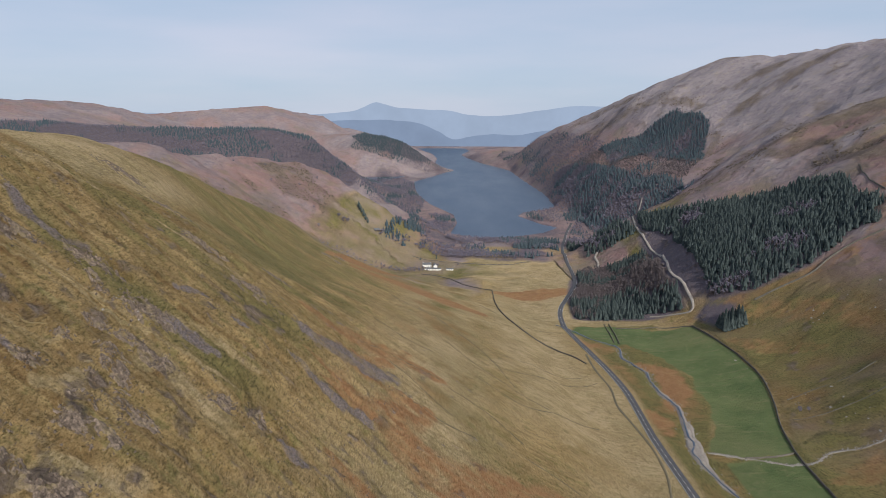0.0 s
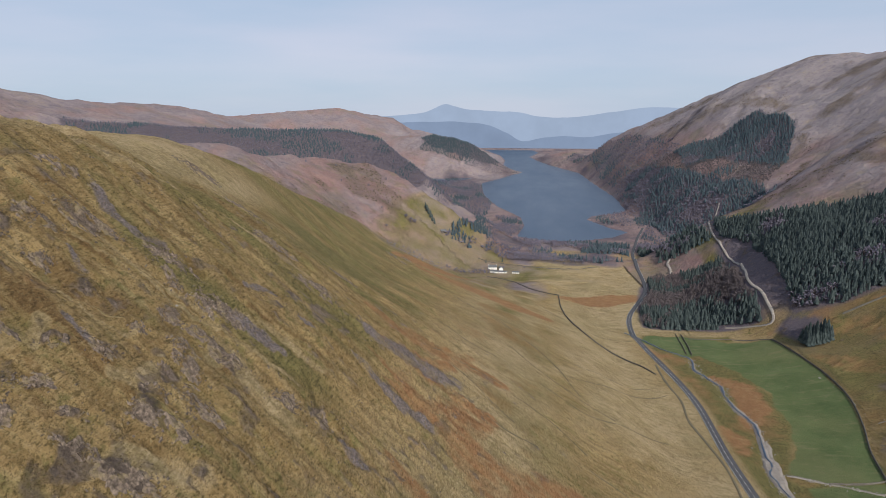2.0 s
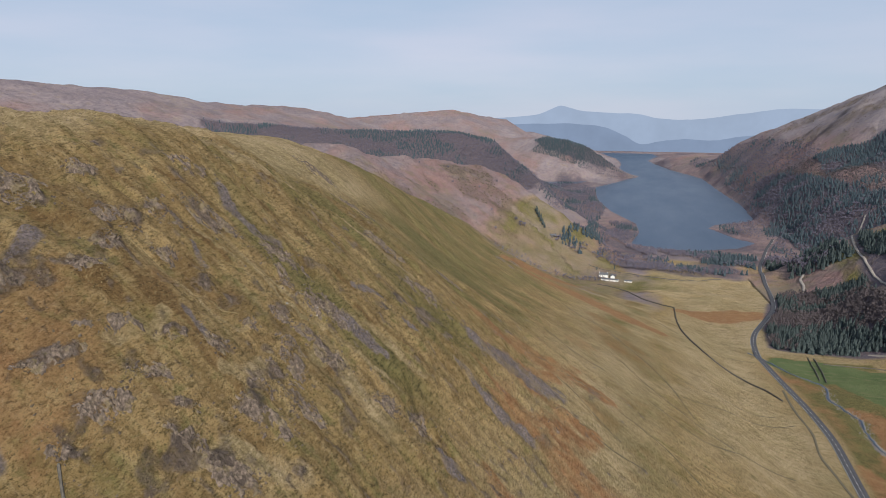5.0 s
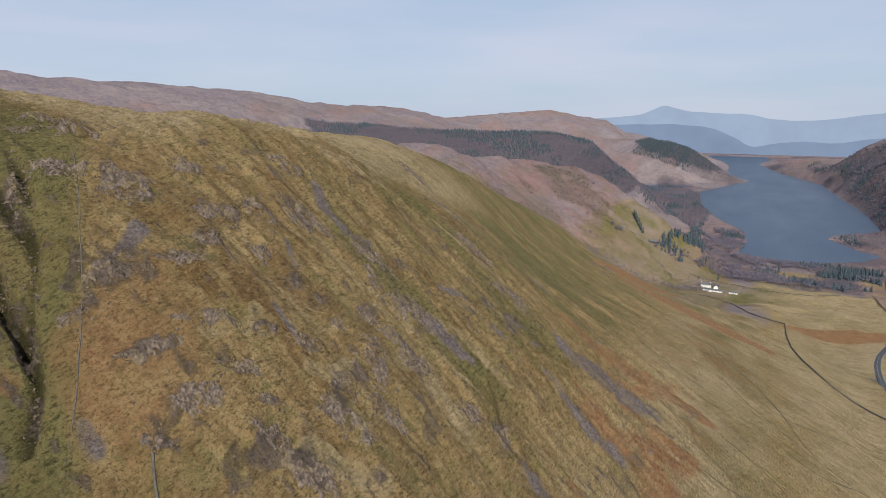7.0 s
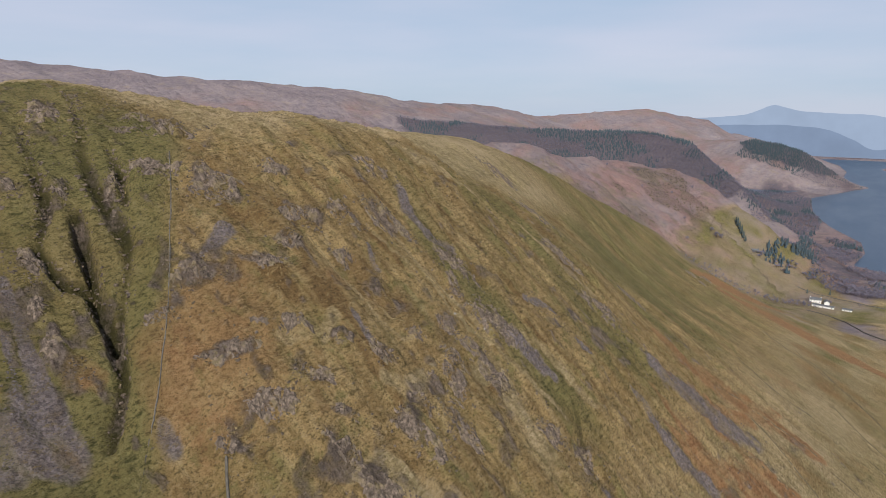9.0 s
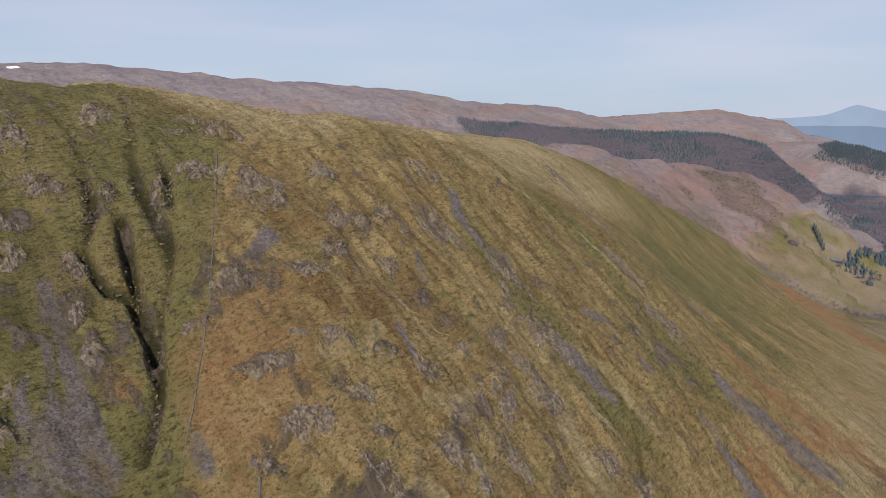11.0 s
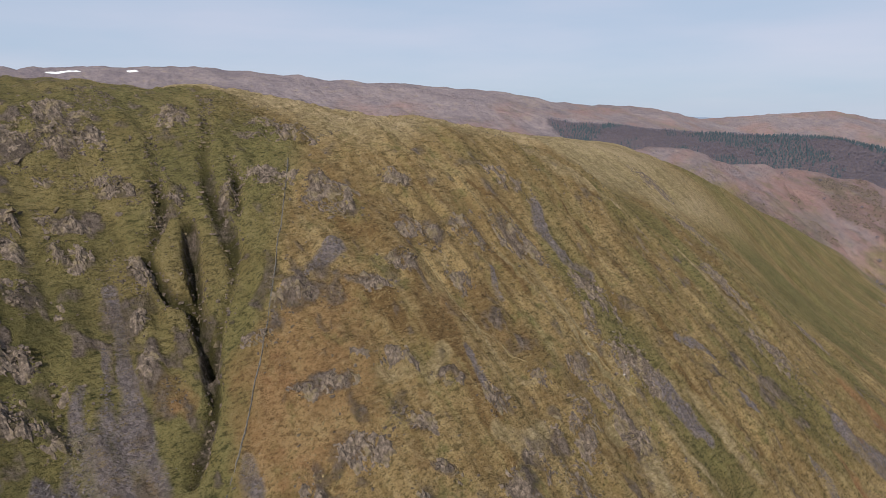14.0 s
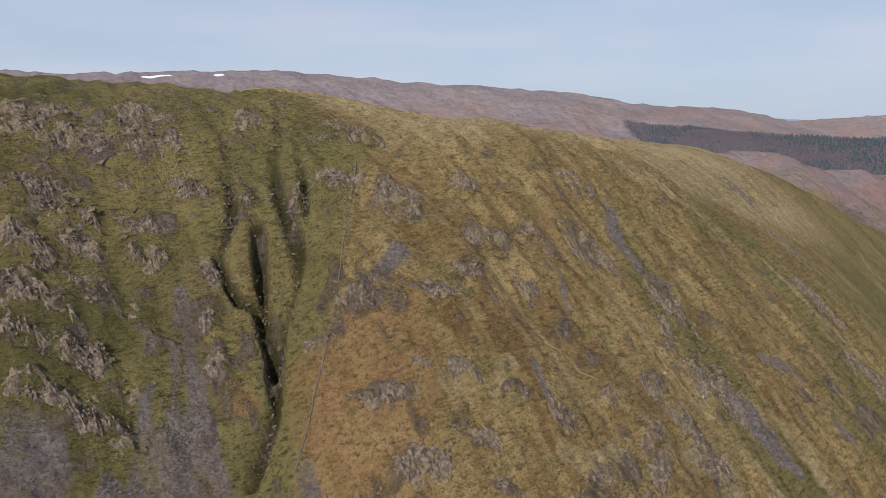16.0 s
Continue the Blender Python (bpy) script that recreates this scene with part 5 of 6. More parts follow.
def bare_shape(r, clumps=22, wide=0.34, limbs=6):
    """A leafless broadleaf one metre tall: trunk and limbs (slot 0) and a loose crown of twig clumps (slot 1)."""
    sides = 5 if limbs else 3
    out = [(*tube((0, 0, -0.06), (0.01, 0, 0.32), 0.03, 0.022, sides), 0), (*tube((0.01, 0, 0.32), (0.0, 0.01, 0.75), 0.022, 0.006, sides), 0)]
    for k in range(limbs):
        a, z = k * 1.05 + r.uniform(-0.3, 0.3), r.uniform(0.22, 0.5)
        out.append((*tube((0, 0, z), (math.cos(a) * wide * 0.75, math.sin(a) * wide * 0.75, z + r.uniform(0.18, 0.34)), 0.013, 0.004, 3), 0))
    for k in range(clumps):
        d = r.normal(size=3)
        d /= np.linalg.norm(d)
        p = d * r.uniform(0.45, 1.0) * np.array((wide, wide, 0.36)) + (0, 0, 0.62)
        out.append((*clump_shape(r, p, r.uniform(0.055, 0.11) * (2.0 if clumps < 12 else 1.25 if clumps < 20 else 1.0)), 1))
    return merge(out)


def plant(name, shapes, spots_, sizes, mats, label, category, seed=0, kind="stuff"):
    """One joined mesh of many trees."""
    r = np.random.RandomState(seed)
    z = ground_z(spots_[:, 0], spots_[:, 1])
    allv, allf, alls, base = [], [], [], 0
    pick = r.randint(0, len(shapes), len(spots_))
    for k, (v, f, s) in enumerate(shapes):
        which = np.where(pick == k)[0]
        if not len(which):
            continue
        a = r.uniform(0, 6.28, len(which))
        wide = sizes[which] * r.uniform(0.85, 1.2, len(which))
        c, sn = np.cos(a)[:, None], np.sin(a)[:, None]
        x = (v[:, 0] * c - v[:, 1] * sn) * wide[:, None] + spots_[which, 0][:, None]
        y = (v[:, 0] * sn + v[:, 1] * c) * wide[:, None] + spots_[which, 1][:, None]
        zz = v[:, 2] * sizes[which][:, None] + z[which][:, None]
        allv.append(np.stack([x, y, zz], -1).reshape(-1, 3))
        off = base + np.arange(len(which))[:, None, None] * len(v)
        allf.append((f[None] + off).reshape(-1, 3))
        alls.append(np.tile(s, len(which)))
        base += len(which) * len(v)
    v, f, s = np.concatenate(allv), np.concatenate(allf), np.concatenate(alls)
    return tagged(triangles(name, v, f, s, mats), label, category, kind=kind)


def triangles(name, v, f, s, mats):
    me = bpy.data.meshes.new(name)
    me.vertices.add(len(v))
    me.vertices.foreach_set("co", np.asarray(v, np.float32).ravel())
    me.loops.add(f.size)
    me.loops.foreach_set("vertex_index", np.asarray(f, np.int32).ravel())
    me.polygons.add(len(f))
    me.polygons.foreach_set("loop_start", np.arange(0, f.size, 3, dtype=np.int32))
    for m in mats:
        me.materials.append(m)
    me.polygons.foreach_set("use_smooth", np.zeros(len(f), bool))
    if len(mats) > 1:
        me.polygons.foreach_set("material_index", np.asarray(s, np.int32))
    me.update()
    return new(name, me)


def sown(ring, spacing, seed, keep=None):
    """Jittered places within a ring."""
    ring = np.asarray(ring, float)
    r = np.random.RandomState(seed)
    xs, ys = np.arange(ring[:, 0].min(), ring[:, 0].max(), spacing), np.arange(ring[:, 1].min(), ring[:, 1].max(), spacing)
    p = np.stack(np.meshgrid(xs, ys), -1).reshape(-1, 2) + r.uniform(-0.42, 0.42, (len(xs) * len(ys), 2)) * spacing
    edge = within(p[:, 0], p[:, 1], ring) + 0.6 * spacing * rough(p[:, 0], p[:, 1], 30, seed, 3) * 2
    ok = (edge > 0) & (along(p[:, 0], p[:, 1], TRACK)[0] > 7) & (along(p[:, 0], p[:, 1], ROAD)[0] > 9) & (within(p[:, 0], p[:, 1], LAKE) < -4)
    if keep is not None:
        ok &= keep(p[:, 0], p[:, 1], r)
    return p[ok]


rs = np.random.RandomState(5)
SPRUCES = [conifer_shape(rs, wide=w, blunt=b) for w, b in ((0.21, 1.3), (0.27, 2.0), (0.30, 1.5), (0.24, 2.4), (0.33, 1.8), (0.28, 1.0))]
FAR_SPRUCES = [conifer_shape(rs, wide=w, tiers=4, points=7, blunt=1.6) for w in (0.26, 0.34, 0.30)]
BARES = [bare_shape(rs, 15, 0.36, 4) for _ in range(4)]
FAR_BARES = [bare_shape(rs, 5, 0.4, 0) for _ in range(4)]


def wood(ring, spacing, tall, share, seed, label, far=False, clear=-2.0, split=None, larch=False):
    """A wood with a share of spruces and the rest bare; clear: noise under which it stays open."""
    p = sown(ring, spacing, seed, lambda x, y, r: rough(x, y, 70, seed + 3, 3) > clear)
    r = np.random.RandomState(seed + 1)
    mixn = 0.5 + 0.75 * rough(p[:, 0], p[:, 1], 85, seed + 7, 3)
    if split is not None:
        mixn = mixn + split(p[:, 0], p[:, 1])
    green = mixn + r.uniform(-0.15, 0.15, len(p)) < share
    size = tall * r.uniform(0.62, 1.2, len(p))
    if green.any():
        plant("conifer_wood", FAR_SPRUCES if far else SPRUCES, p[green], size[green], (BARK, HAZED_NEEDLES if far else NEEDLES), label + ", dark green spruces", "conifer wood", seed)
    if (~green).any():
        plant("leafless_wood", FAR_BARES if far else BARES, p[~green], size[~green] * 0.82, (BARK, LARCH if larch else TWIGS), label + ", leafless brown trees", "bare wood", seed + 1)


wood(WOOD_EAST, 4.8, 11.5, 0.90, 101, "dense plantation on the eastern slope")
wood(WOOD_ROAD, 5.2, 11.5, 0.52, 111, "mixed plantation beside the road", split=lambda x, y: 0.5 * smooth(1000, 930, y) * smooth(870, 900, y) - 0.25 * smooth(850, 800, y) * smooth(230, 260, x), larch=True)
wood([(287, 1385), (310, 1500), (350, 1450), (380, 1300), (386, 1196), (358, 1166), (292, 1204)], 7.5, 15, 0.6, 121, "roadside wood towards the lake")
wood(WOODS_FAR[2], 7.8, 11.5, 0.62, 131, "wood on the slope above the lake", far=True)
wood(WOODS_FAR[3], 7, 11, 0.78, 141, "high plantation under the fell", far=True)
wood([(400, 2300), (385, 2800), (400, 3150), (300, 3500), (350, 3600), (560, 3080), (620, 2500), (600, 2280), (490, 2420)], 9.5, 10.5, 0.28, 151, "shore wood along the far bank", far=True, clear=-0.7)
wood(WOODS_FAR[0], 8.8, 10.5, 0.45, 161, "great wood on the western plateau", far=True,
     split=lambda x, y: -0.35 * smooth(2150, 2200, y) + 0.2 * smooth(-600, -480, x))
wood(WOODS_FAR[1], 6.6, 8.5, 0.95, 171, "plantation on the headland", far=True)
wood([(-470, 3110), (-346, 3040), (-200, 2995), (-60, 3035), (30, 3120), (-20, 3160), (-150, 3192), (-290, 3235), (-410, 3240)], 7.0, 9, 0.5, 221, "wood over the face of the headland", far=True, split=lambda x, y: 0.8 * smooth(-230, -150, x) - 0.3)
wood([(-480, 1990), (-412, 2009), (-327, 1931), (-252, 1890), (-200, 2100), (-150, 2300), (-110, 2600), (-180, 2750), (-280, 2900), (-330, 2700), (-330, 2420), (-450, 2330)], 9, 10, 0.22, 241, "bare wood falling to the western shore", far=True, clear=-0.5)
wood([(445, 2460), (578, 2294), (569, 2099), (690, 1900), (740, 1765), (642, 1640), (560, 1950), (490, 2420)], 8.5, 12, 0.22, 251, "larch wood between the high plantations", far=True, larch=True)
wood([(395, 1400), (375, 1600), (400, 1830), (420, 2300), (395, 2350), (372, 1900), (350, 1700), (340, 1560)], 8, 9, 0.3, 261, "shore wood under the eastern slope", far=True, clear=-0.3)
wood([(536, 800), (562, 786), (550, 752), (529, 768)], 4.6, 11, 1.5, 271, "spruce block beside the plantation")
wood([(500, 757), (534, 748), (518, 712), (498, 735)], 4.6, 11, 1.5, 281, "spruce block above the tumbled wall")
wood([(-137, 1222), (-101, 1300), (-85, 1600), (-60, 1850), (25, 1881), (40, 1670), (0, 1580), (94, 1530), (276, 1490), (300, 1420), (235, 1260), (88, 1228), (-4, 1215), (-96, 1205)], 6.8, 11, 0.40, 181, "wet woodland at the head of the lake", far=True, clear=-0.08)
wood([(-330, 2330), (-130, 2650), (-115, 2450), (-97, 2300), (-60, 2100), (-75, 1850), (-110, 1700), (-200, 1760), (-260, 1950), (-330, 2150)], 8.5, 11, 0.4, 191, "wood along the western shore", far=True, clear=-0.7)
wood([(260, 1900), (300, 1960), (370, 2010), (390, 1960), (330, 1720), (300, 1740), (250, 1840)], 9, 9, 0.35, 201, "wooded spit in the lake", far=True, clear=-0.1)
wood([(-260, 1000), (-120, 1075), (-20, 1100), (-40, 1130), (-140, 1110), (-250, 1040)], 7, 7, 0.05, 211, "belt of bare trees below the fell", clear=-0.4)


def tree(shape, name, label, category, group, mats, parts):
    v, f, s = shape
    root = tagged(new(name), label, category, group)
    for slot, part_name in enumerate(parts):
        use = f[s == slot]
        ids = np.unique(use)
        remap = np.zeros(len(v), int)
        remap[ids] = np.arange(len(ids))
        ob = triangles(part_name, v[ids], remap[use], np.zeros(len(use)), (mats[slot],))
        ob.parent = root
    return root


def stand(first, rows, seed):
    r = np.random.RandomState(seed)
    for n, (x, y, tall) in enumerate(rows):
        m = pose(x, y, float(ground_z(x, y)[0]), 0, 0, r.uniform(0, 360))
        ob = copy_thing(first, m) if n else first
        ob.matrix_basis = m
        ob.scale = (tall * r.uniform(0.9, 1.15),) * 2 + (tall,)


spruce = tree(conifer_shape(rs, wide=0.27, tiers=9, points=13, blunt=1.5), "spruce_tree", "dark green spruce in a tight clump by the field wall", "tree", "spruces by the field wall", (BARK, NEEDLES), ("trunk", "crown"))
stand(spruce, [(324 + 3.6 * (k % 7) + 1.8 * (k // 7 % 2), 664 + 4.0 * (k // 7), 14 + 5 * ((k * 7) % 5) / 4) for k in range(42)], 21)
pine = tree(conifer_shape(rs, wide=0.2, tiers=8, points=11), "pine_tree", "dark pine in a short row in the meadow", "tree", "pines in the meadow", (BARK, NEEDLES), ("trunk", "crown"))
stand(pine, [(-178, 1284, 15), (-174, 1276, 18), (-169, 1268, 17), (-164, 1260, 19), (-159, 1252, 16), (-154, 1244, 14), (-12, 1195, 10), (-44, 1178, 9)], 22)
thorn = tree(bare_shape(rs, 60, 0.5), "thorn_tree", "leafless rounded thorn tree in open ground", "tree", "thorn trees in the open", (BARK, TWIGS), ("trunk", "crown"))
stand(thorn, [(-193, 1182, 11), (-186, 1186, 10), (-204, 1190, 8), (-230, 1120, 7), (-250, 1180, 6), (-290, 1240, 6), (-330, 1180, 6), (-360, 1250, 6), (-270, 1320, 7), (-400, 1180, 6), (60, 1250, 7), (110, 1215, 6), (150, 1235, 7), (392, 900, 6), (300, 470, 5), (306, 468, 4), (-10, 1140, 7), (30, 1150, 6)], 23)


# ---- farm ----
def box_part(name, lo, hi, material, parent, label="", bevel=0.0):
    bm = bmesh.new()
    bmesh.ops.create_cube(bm, size=1)
    for v in bm.verts:
        v.co = Vector([(a + b) / 2 + c * (b - a) for a, b, c in zip(lo, hi, v.co)])
    if bevel:
        bmesh.ops.bevel(bm, geom=bm.edges[:], offset=bevel, segments=1, affect="EDGES")
    return part(name, bm, material, parent, label)


def house(x, y, turn, long, deep, eaves, ridge, label, chimneys=2, windows=4, white=WHITEWASH, category="house"):
    root = tagged(new("farmhouse" if chimneys else "barn"), label, category)
    z = float(min(ground_z([x, x + deep, x - deep, x], [y, y, y, y + deep])))
    root.matrix_basis = pose(x, y, z, 0, 0, turn)
    bm = bmesh.new()
    a, b = long / 2, deep / 2
    v = [bm.verts.new(p) for p in ((-a, -b, -1), (a, -b, -1), (a, b, -1), (-a, b, -1), (-a, -b, eaves), (a, -b, eaves), (a, b, eaves), (-a, b, eaves), (-a, 0, ridge), (a, 0, ridge))]
    for f in ((0, 1, 5, 4), (2, 3, 7, 6), (1, 2, 6, 9, 5), (3, 0, 4, 8, 7), (4, 5, 9, 8), (6, 7, 8, 9)):
        bm.faces.new([v[i] for i in f])
    wall = part("wall", bm, white, root)
    bm = bmesh.new()
    o, th = 0.45, 0.25
    rise = (ridge - eaves) / b
    for s in (-1, 1):
        lo, hi = (s * (b + o), eaves - o * rise + 0.06), (0, ridge + 0.06)
        q = [bm.verts.new(p) for p in ((-a - o, lo[0], lo[1]), (a + o, lo[0], lo[1]), (a + o, hi[0], hi[1]), (-a - o, hi[0], hi[1]), (-a - o, lo[0], lo[1] + th), (a + o, lo[0], lo[1] + th), (a + o, hi[0], hi[1] + th), (-a - o, hi[0], hi[1] + th))]
        for f in ((0, 3, 2, 1), (4, 5, 6, 7), (0, 1, 5, 4), (1, 2, 6, 5), (3, 0, 4, 7), (2, 3, 7, 6)):
            bm.faces.new([q[i] for i in f])
    bmesh.ops.recalc_face_normals(bm, faces=bm.faces)
    roof = part("roof", bm, SLATE, root, "grey slate roof")
    for k in range(chimneys):
        cx = (-1, 1)[k % 2] * (a - 0.6)
        box_part("chimney", (cx - 0.45, -0.4, ridge - 0.6), (cx + 0.45, 0.4, ridge + 1.3), white, roof, bevel=0.05)
    for k in range(windows):
        wx = -a + long * (k + 0.5) / windows
        for wz in ((1.0, 3.4) if eaves > 4.5 else (1.0,)):
            pane = box_part("window", (wx - 0.5, -b - 0.06, wz), (wx + 0.5, -b + 0.1, wz + 1.2), GLASS, root, "dark window pane")
            box_part("window_sill", (wx - 0.65, -b - 0.16, wz - 0.14), (wx + 0.65, -b + 0.05, wz), SLATE, pane)
    box_part("door", (-0.5, -b - 0.07, 0), (0.5, -b + 0.1, 2.1), TIMBER, root)
    return root


house(-30, 1142, 8, 16, 8, 5.4, 8.2, "whitewashed farmhouse with a grey slate roof")
house(-14, 1140, 96, 11, 7, 4.2, 6.8, "white stone barn joined to the farmyard", 0, 2, category="barn")
house(-18, 1122, -6, 30, 8, 3.0, 4.4, "long low white sheep shed in front of the farmhouse", 0, 5, category="barn")
house(14, 1119, -4, 13, 7, 2.6, 3.8, "small pale farm shed beside the yard", 0, 2, category="barn")
house(-135, 1232, 30, 12, 7, 4.8, 7.2, "grey stone cottage among trees by the meadow", 2, 3, DRYSTONE)
house(-118, 1240, 20, 9, 6, 3.4, 5.2, "small stone outhouse beside the cottage", 0, 2, DRYSTONE, "barn")


# ---- crags, boulders and scree on the near fell ----
def block_shape(r, size):
    """An angular, tilted block of split rock."""
    v = np.array([(sx, sy, sz) for sx in (-1, 1) for sy in (-1, 1) for sz in (-1, 1)], float)
    v *= np.array((r.uniform(0.6, 1.3), r.uniform(0.3, 0.7), r.uniform(0.25, 0.7))) * size
    v += r.uniform(-0.3, 0.3, v.shape) * size
    a, b = r.uniform(0, 6.28), r.uniform(-0.9, 0.9)
    rz = np.array([(math.cos(a), -math.sin(a), 0), (math.sin(a), math.cos(a), 0), (0, 0, 1)])
    ry = np.array([(math.cos(b), 0, math.sin(b)), (0, 1, 0), (-math.sin(b), 0, math.cos(b))])
    f = [(0, 1, 3), (0, 3, 2), (4, 6, 7), (4, 7, 5), (0, 4, 5), (0, 5, 1), (2, 3, 7), (2, 7, 6), (0, 2, 6), (0, 6, 4), (1, 5, 7), (1, 7, 3)]
    return v @ rz.T @ ry.T, f


def strewn(xs, ys, lo, hi, r):
    """Angular blocks lying at the given places, as arrays."""
    shapes = [block_shape(r, 1.0) for _ in range(10)]
    zs = ground_z(xs, ys)
    size = lo + (hi - lo) * r.uniform(0, 1, len(xs)) ** 3
    pick = r.randint(0, 10, len(xs))
    allv, allf = [], []
    base = 0
    for k, (v, f) in enumerate(shapes):
        w = np.where(pick == k)[0]
        p = v[None] * size[w][:, None, None] + np.stack([xs[w], ys[w], zs[w] + 0.15 * size[w]], 1)[:, None]
        allv.append(p.reshape(-1, 3))
        allf.append((np.asarray(f)[None] + base + np.arange(len(w))[:, None, None] * 8).reshape(-1, 3))
        base += len(w) * 8
    return np.concatenate(allv), np.concatenate(allf)


def scattered(name, xs, ys, lo, hi, material, label, category, seed):
    v, f = strewn(xs, ys, lo, hi, np.random.RandomState(seed))
    return tagged(triangles(name, v, f, np.zeros(len(f)), (material,)), label, category, kind="stuff")


def split_rock(x, y, size, seed):
    """Height of blocks of split rock: every cell has a level and a tilt of its own."""
    u, v = x / (size * 1.15), y / (size * 0.75)
    iu, iv = np.floor(u), np.floor(v)
    best, out = np.full(x.shape, 9.0), np.zeros(x.shape)
    for du in (-1, 0, 1):
        for dv in (-1, 0, 1):
            cu, cv = iu + du, iv + dv
            pu, pv = cu + 0.5 + 0.45 * lattice(cu, cv, seed), cv + 0.5 + 0.45 * lattice(cu, cv, seed + 1)
            d = np.hypot(u - pu, v - pv)
            h = lattice(cu, cv, seed + 2) + 0.9 * (u - pu) * lattice(cu, cv, seed + 3) + 0.9 * (v - pv) * lattice(cu, cv, seed + 4)
            near = d < best
            best, out = np.where(near, d, best), np.where(near, h, out)
    return out


def crag(row, seed):
    """One outcrop: a sheet of broken rock that stands out of the turf in places."""
    cx, cy, up, wide, turn = row
    reach = 1.55 * max(up, wide)
    step = 0.30 if reach < 9 else 0.36 if reach < 14 else 0.45
    xs, ys = np.arange(cx - reach, cx + reach, step), np.arange(cy - reach, cy + reach, step)
    x, y = [q.ravel() for q in np.meshgrid(xs, ys)]
    r = np.random.RandomState(seed)
    d = crag_reach(x, y, row) + 0.55 * rough(x, y, 4, seed, 4)
    m = smooth(1.35, 0.55, d)
    tx, ty = x + 0.8 * rough(x, y, 3, 19, 2), y + 0.8 * rough(x, y, 3, 20, 2)
    lift = 0.36 * split_rock(tx, ty, 1.3, 7) + 0.30 * split_rock(tx, ty, 0.7, 17) + 1.0 * rough(x, y, 3.0, 18, 4)
    z = ground_z(x, y) - 0.70 + m * (0.72 + lift) + r.uniform(-0.09, 0.09, len(x))
    w, h = len(xs), len(ys)
    i = np.arange(w * h).reshape(h, w)
    q = np.stack([i[:-1, :-1], i[:-1, 1:], i[1:, 1:], i[1:, :-1]], -1).reshape(-1, 4)
    q = q[(m[q] > 0.05).any(1)]
    f = np.concatenate([q[:, :3], q[:, [0, 2, 3]]])
    ids = np.unique(f)
    back = np.zeros(w * h, int)
    back[ids] = np.arange(len(ids))
    jx, jy = r.uniform(-0.12, 0.12, len(x)), r.uniform(-0.12, 0.12, len(x))
    verts, faces = [np.stack([x + jx, y + jy, z], 1)[ids]], [back[f]]
    count = int(14 * up * wide)
    u, v = r.normal(0, 0.6 * wide, count), r.normal(0, 0.6 * up, count)
    c, s = math.cos(radians(turn)), math.sin(radians(turn))
    bx, by = cx + u * c - v * s, cy + u * s + v * c
    use = rough(bx, by, 3.5, seed + 5, 3) + 0.1 - 0.3 * crag_reach(bx, by, row) > 0
    if use.any():
        v, f = strewn(bx[use], by[use], 0.12, 0.5, r)
        faces.append(f + len(verts[0]))
        verts.append(v)
    f = np.concatenate(faces)
    return tagged(triangles("crag", np.concatenate(verts), f, np.zeros(len(f)), (ROCK,)), "weathered grey-brown crag of split rock in the grass", "rock outcrop", "crags of the near fell")


for n, row in enumerate(CRAGS):
    crag(row, 300 + n)


sx, sy = [], []
for line in SCREES:
    p = smoothed([q[:2] for q in line], 0.35)
    w = along(p[:, 0], p[:, 1], line)[1][0]
    for k in range(5):
        sx.append(p[:, 0] + rs.normal(0, 0.6, len(p)))
        sy.append(p[:, 1] + rs.normal(0, 0.5, len(p)) * w)
ex, ey = [], []
for line in EAST_ROCKS:
    p = smoothed([q[:2] for q in line], 1.6)
    w = along(p[:, 0], p[:, 1], line)[1][0]
    for k in range(7):
        ex.append(p[:, 0] + rs.normal(0, 0.9, len(p)) * w)
        ey.append(p[:, 1] + rs.normal(0, 1.6, len(p)) * w)
ex, ey = np.concatenate(ex), np.concatenate(ey)
ok = rough(ex, ey, 30, 97, 4) > 0.12
scattered("outcrop_blocks", ex[ok], ey[ok], 0.6, 2.6, ROCK, "grey rock knobs along the shoulder of the eastern fell", "rock outcrop", 90)
hx, hy = rs.uniform(-520, -230, 9000), rs.uniform(900, 1560, 9000)
ok = rough(hx, hy, 60, 61, 5) > 0.30
scattered("outcrop_blocks", hx[ok], hy[ok], 0.6, 2.4, ROCK, "grey rock knobs breaking through the bracken hill", "rock outcrop", 89)
scattered("scree_stones", np.concatenate(sx), np.concatenate(sy), 0.07, 0.24, SCREE_STONE, "loose grey stones lying on the scree runs", "scree", 91)
bx, by = rs.uniform(-225, -20, 9000), rs.uniform(35, 330, 9000)
ok = rough(bx * 0.5, by, 15, 48, 4) > 0.12
gx_, gy_ = [], []
for line in GULLIES[:4]:
    p = smoothed([q[:2] for q in line], 0.5)
    half = along(p[:, 0], p[:, 1], line)[1][1]
    for k in (-1, 1, -1, 1):
        keep = rs.uniform(0, 1, len(p)) < 0.55
        gx_.append((p[:, 0] + rs.normal(0, 0.4, len(p)))[keep])
        gy_.append((p[:, 1] + k * half * rs.uniform(0.2, 1.2, len(p)))[keep])
scattered("ravine_rocks", np.concatenate(gx_), np.concatenate(gy_), 0.12, 0.6, ROCK, "broken rock lining the walls of the ravines", "rocks", 98)
lx, ly = rs.uniform(-225, -135, 16000), rs.uniform(36, 98, 16000)
ok_ = rough(lx, ly * 0.7, 8, 47, 4) > 0.34
scattered("broken_crag_rocks", lx[ok_], ly[ok_], 0.10, 0.36, ROCK, "broken grey rock scattered over the steep green southern slope", "rocks", 99)
scattered("boulders", bx[ok], by[ok], 0.10, 0.38, ROCK, "small weathered stones strewn over the grassy fellside", "stones", 92)
tx, ty = [], []
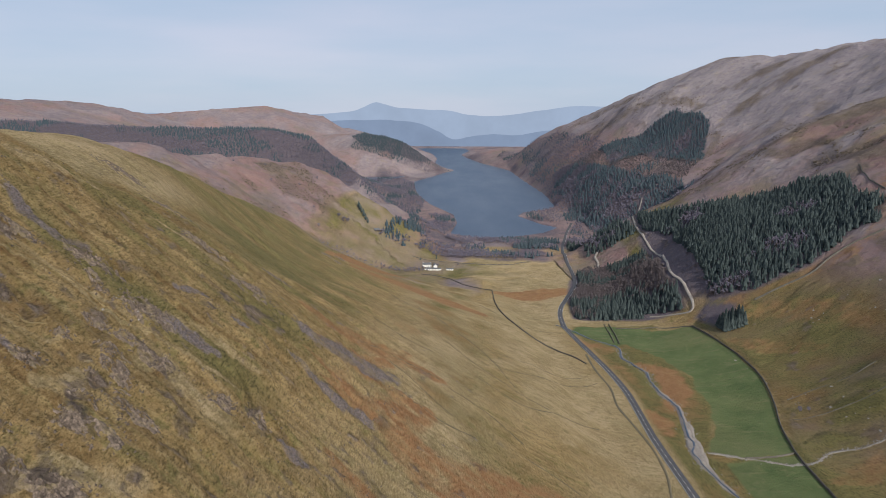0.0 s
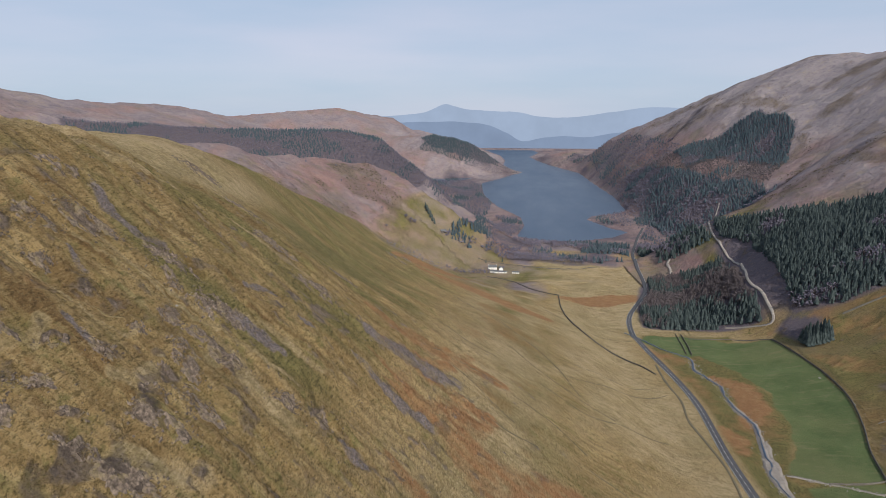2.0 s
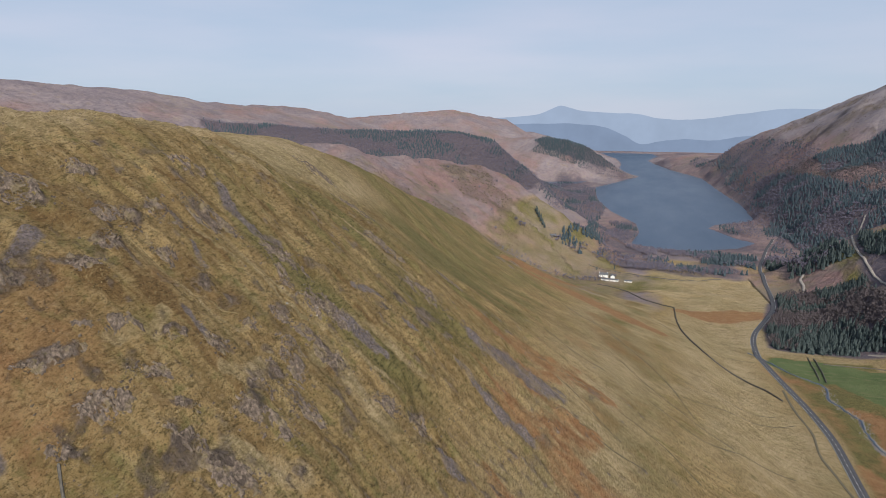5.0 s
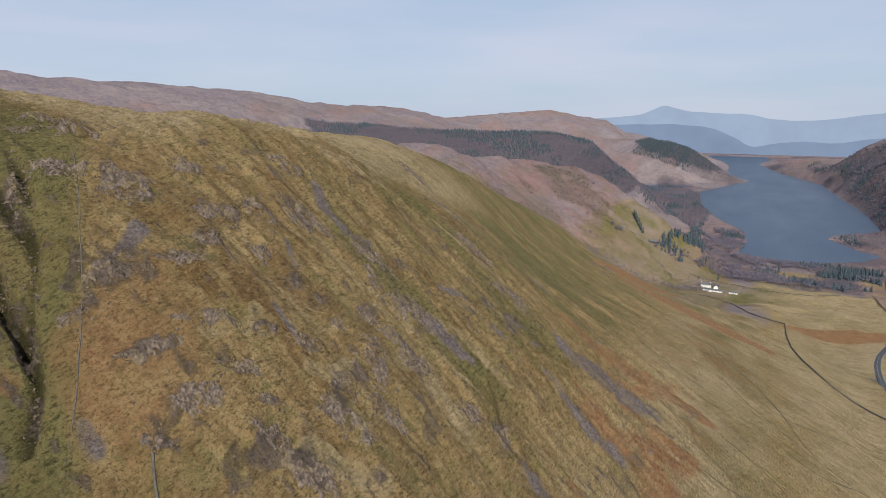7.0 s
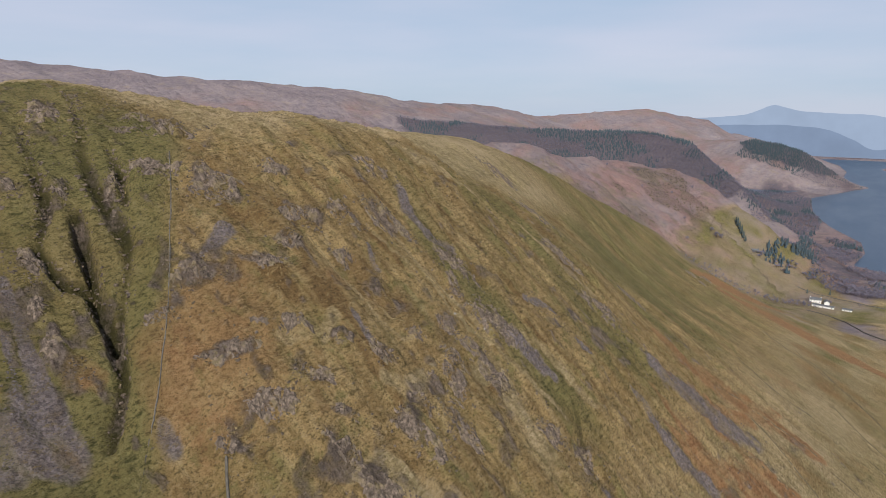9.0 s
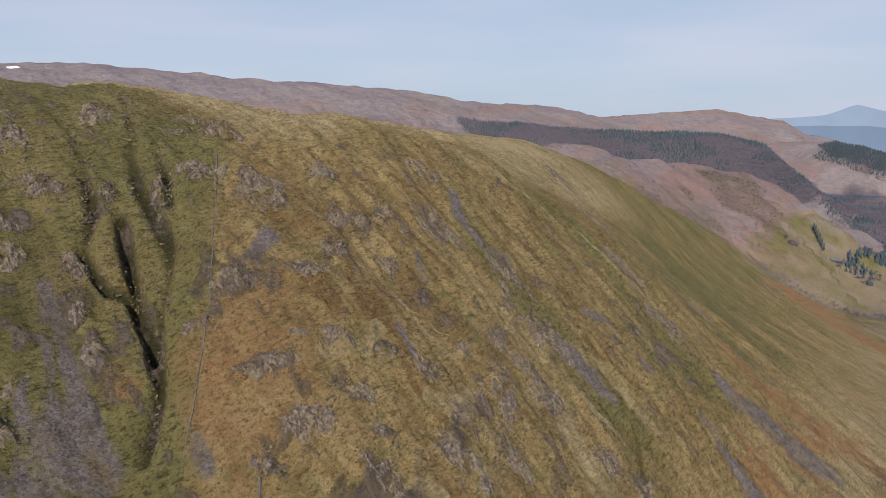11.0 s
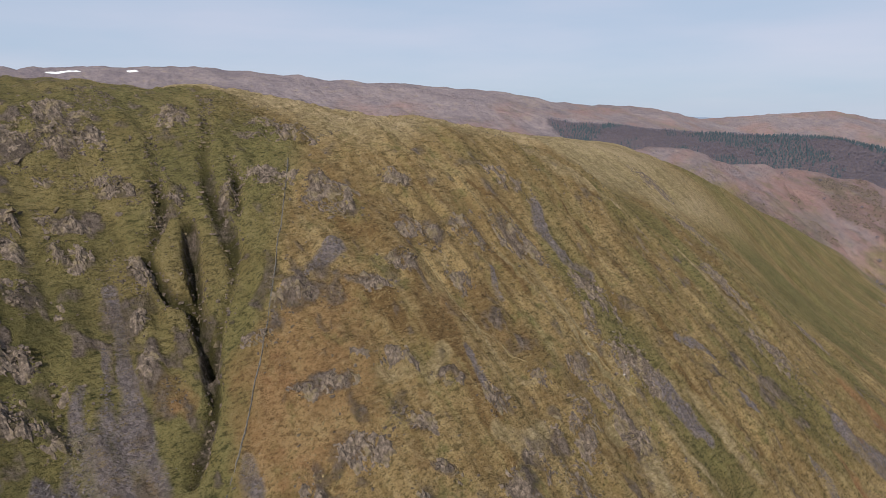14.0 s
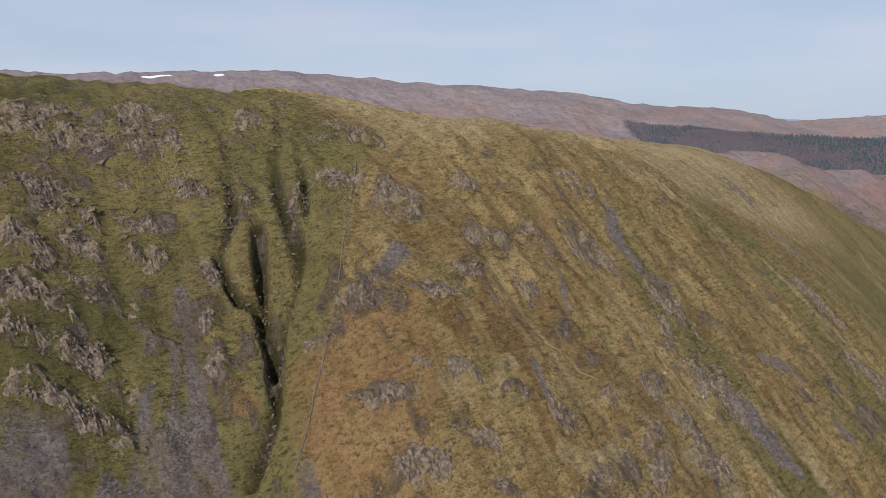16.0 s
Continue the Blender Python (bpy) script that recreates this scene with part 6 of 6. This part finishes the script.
for line, spread, share in ((STREAM[3:], 2.6, 0.8), (SIDE, 1.6, 0.7)):
    p = smoothed(line, 0.7)
    for k in range(4):
        keep = rs.uniform(0, 1, len(p)) < share
        tx.append((p[:, 0] + rs.normal(0, spread, len(p)))[keep])
        ty.append((p[:, 1] + rs.normal(0, 1.2, len(p)))[keep])
scattered("stream_stones", np.concatenate(tx), np.concatenate(ty), 0.15, 0.85, PALE_ROCK, "pale rounded stones lying along the stream beds", "stones", 95)
fx, fy = rs.uniform(300, 460, 900), rs.uniform(330, 640, 900)
ok = rough(fx, fy, 22, 66, 4) > 0.22
scattered("boulders", fx[ok], fy[ok], 0.2, 1.1, PALE_ROCK, "grey boulders strewn over the rough eastern flank", "stones", 97)
px, py = rs.normal(-98, 4, 18), rs.normal(185, 3, 18)
scattered("pale_boulders", px, py, 0.2, 0.6, PALE_ROCK, "handful of pale fallen boulders on the fellside", "stones", 93)
px, py = rs.normal(-192, 14, 40), rs.normal(62, 14, 40)
scattered("boulders", px, py, 0.4, 1.3, ROCK, "larger weathered boulders below the southern crags", "stones", 94)


# ---- tussocks of dry grass on the near fell ----
def tussocks(count, seed):
    r = np.random.RandomState(seed)
    x, y = r.uniform(-238, -15, count), 30 + 330 * r.uniform(0, 1, count) ** 1.25
    keep = (rough(x * 0.6, y, 9, 95, 3) > -0.25) & (craggy(x, y) < 0.6) & ~((x < -115) & (y < 110 + 0.2 * (x + 150)))
    for line in SCREES:
        keep &= strip(x, y, line) < 0.4
    x, y = x[keep], y[keep]
    z = ground_z(x, y)
    n = len(x)
    w, h = r.uniform(0.09, 0.22, n), r.uniform(0.08, 0.24, n)
    ang = np.array((0, 1.57, 3.14, 4.71))[None] + r.uniform(-0.4, 0.4, (n, 4))
    rad = w[:, None] * r.uniform(0.7, 1.3, (n, 4))
    rim = np.stack([x[:, None] + np.cos(ang) * rad, y[:, None] + np.sin(ang) * rad * 1.9, np.repeat(z[:, None] - 0.12, 4, 1)], -1)
    rim[..., 2] += (ground_z(rim[..., 0].ravel(), rim[..., 1].ravel()) - np.repeat(z, 4)).reshape(n, 4)
    top = np.stack([x + r.uniform(0, 0.2, n), y + r.uniform(-0.1, 0.1, n), z + h], -1)[:, None]
    v = np.concatenate([rim, top], 1).reshape(-1, 3)
    f = (np.array([(0, 1, 4), (1, 2, 4), (2, 3, 4), (3, 0, 4)])[None] + 5 * np.arange(n)[:, None, None]).reshape(-1, 3)
    return tagged(triangles("grass_tussocks", v, f, np.zeros(len(f)), (STRAW,)), "straw-coloured tussocks of dry mountain grass", "grass", kind="stuff")


tussocks(60000, 96)


# ---- old walls on the fellside ----
stone_wall([(-168.7, 127.2), (-153.1, 116.4), (-145.1, 110), (-140.1, 106.3), (-137, 103.5), (-132.8, 99.8), (-128.7, 95.7), (-124.3, 90.9), (-120.3, 86.1), (-118.7, 83.8), (-100, 66)], 0.16, 0.26, "thin old stone wall climbing the fellside beside the ravine", step=0.8, ruin=2.6, seed=14)
stone_wall([(-106.1, 93.4), (-104.2, 91.8), (-101.5, 89.9), (-95, 85)], 0.8, 0.6, "short ruined stone wall on the open fellside", ruin=0.5, seed=13)
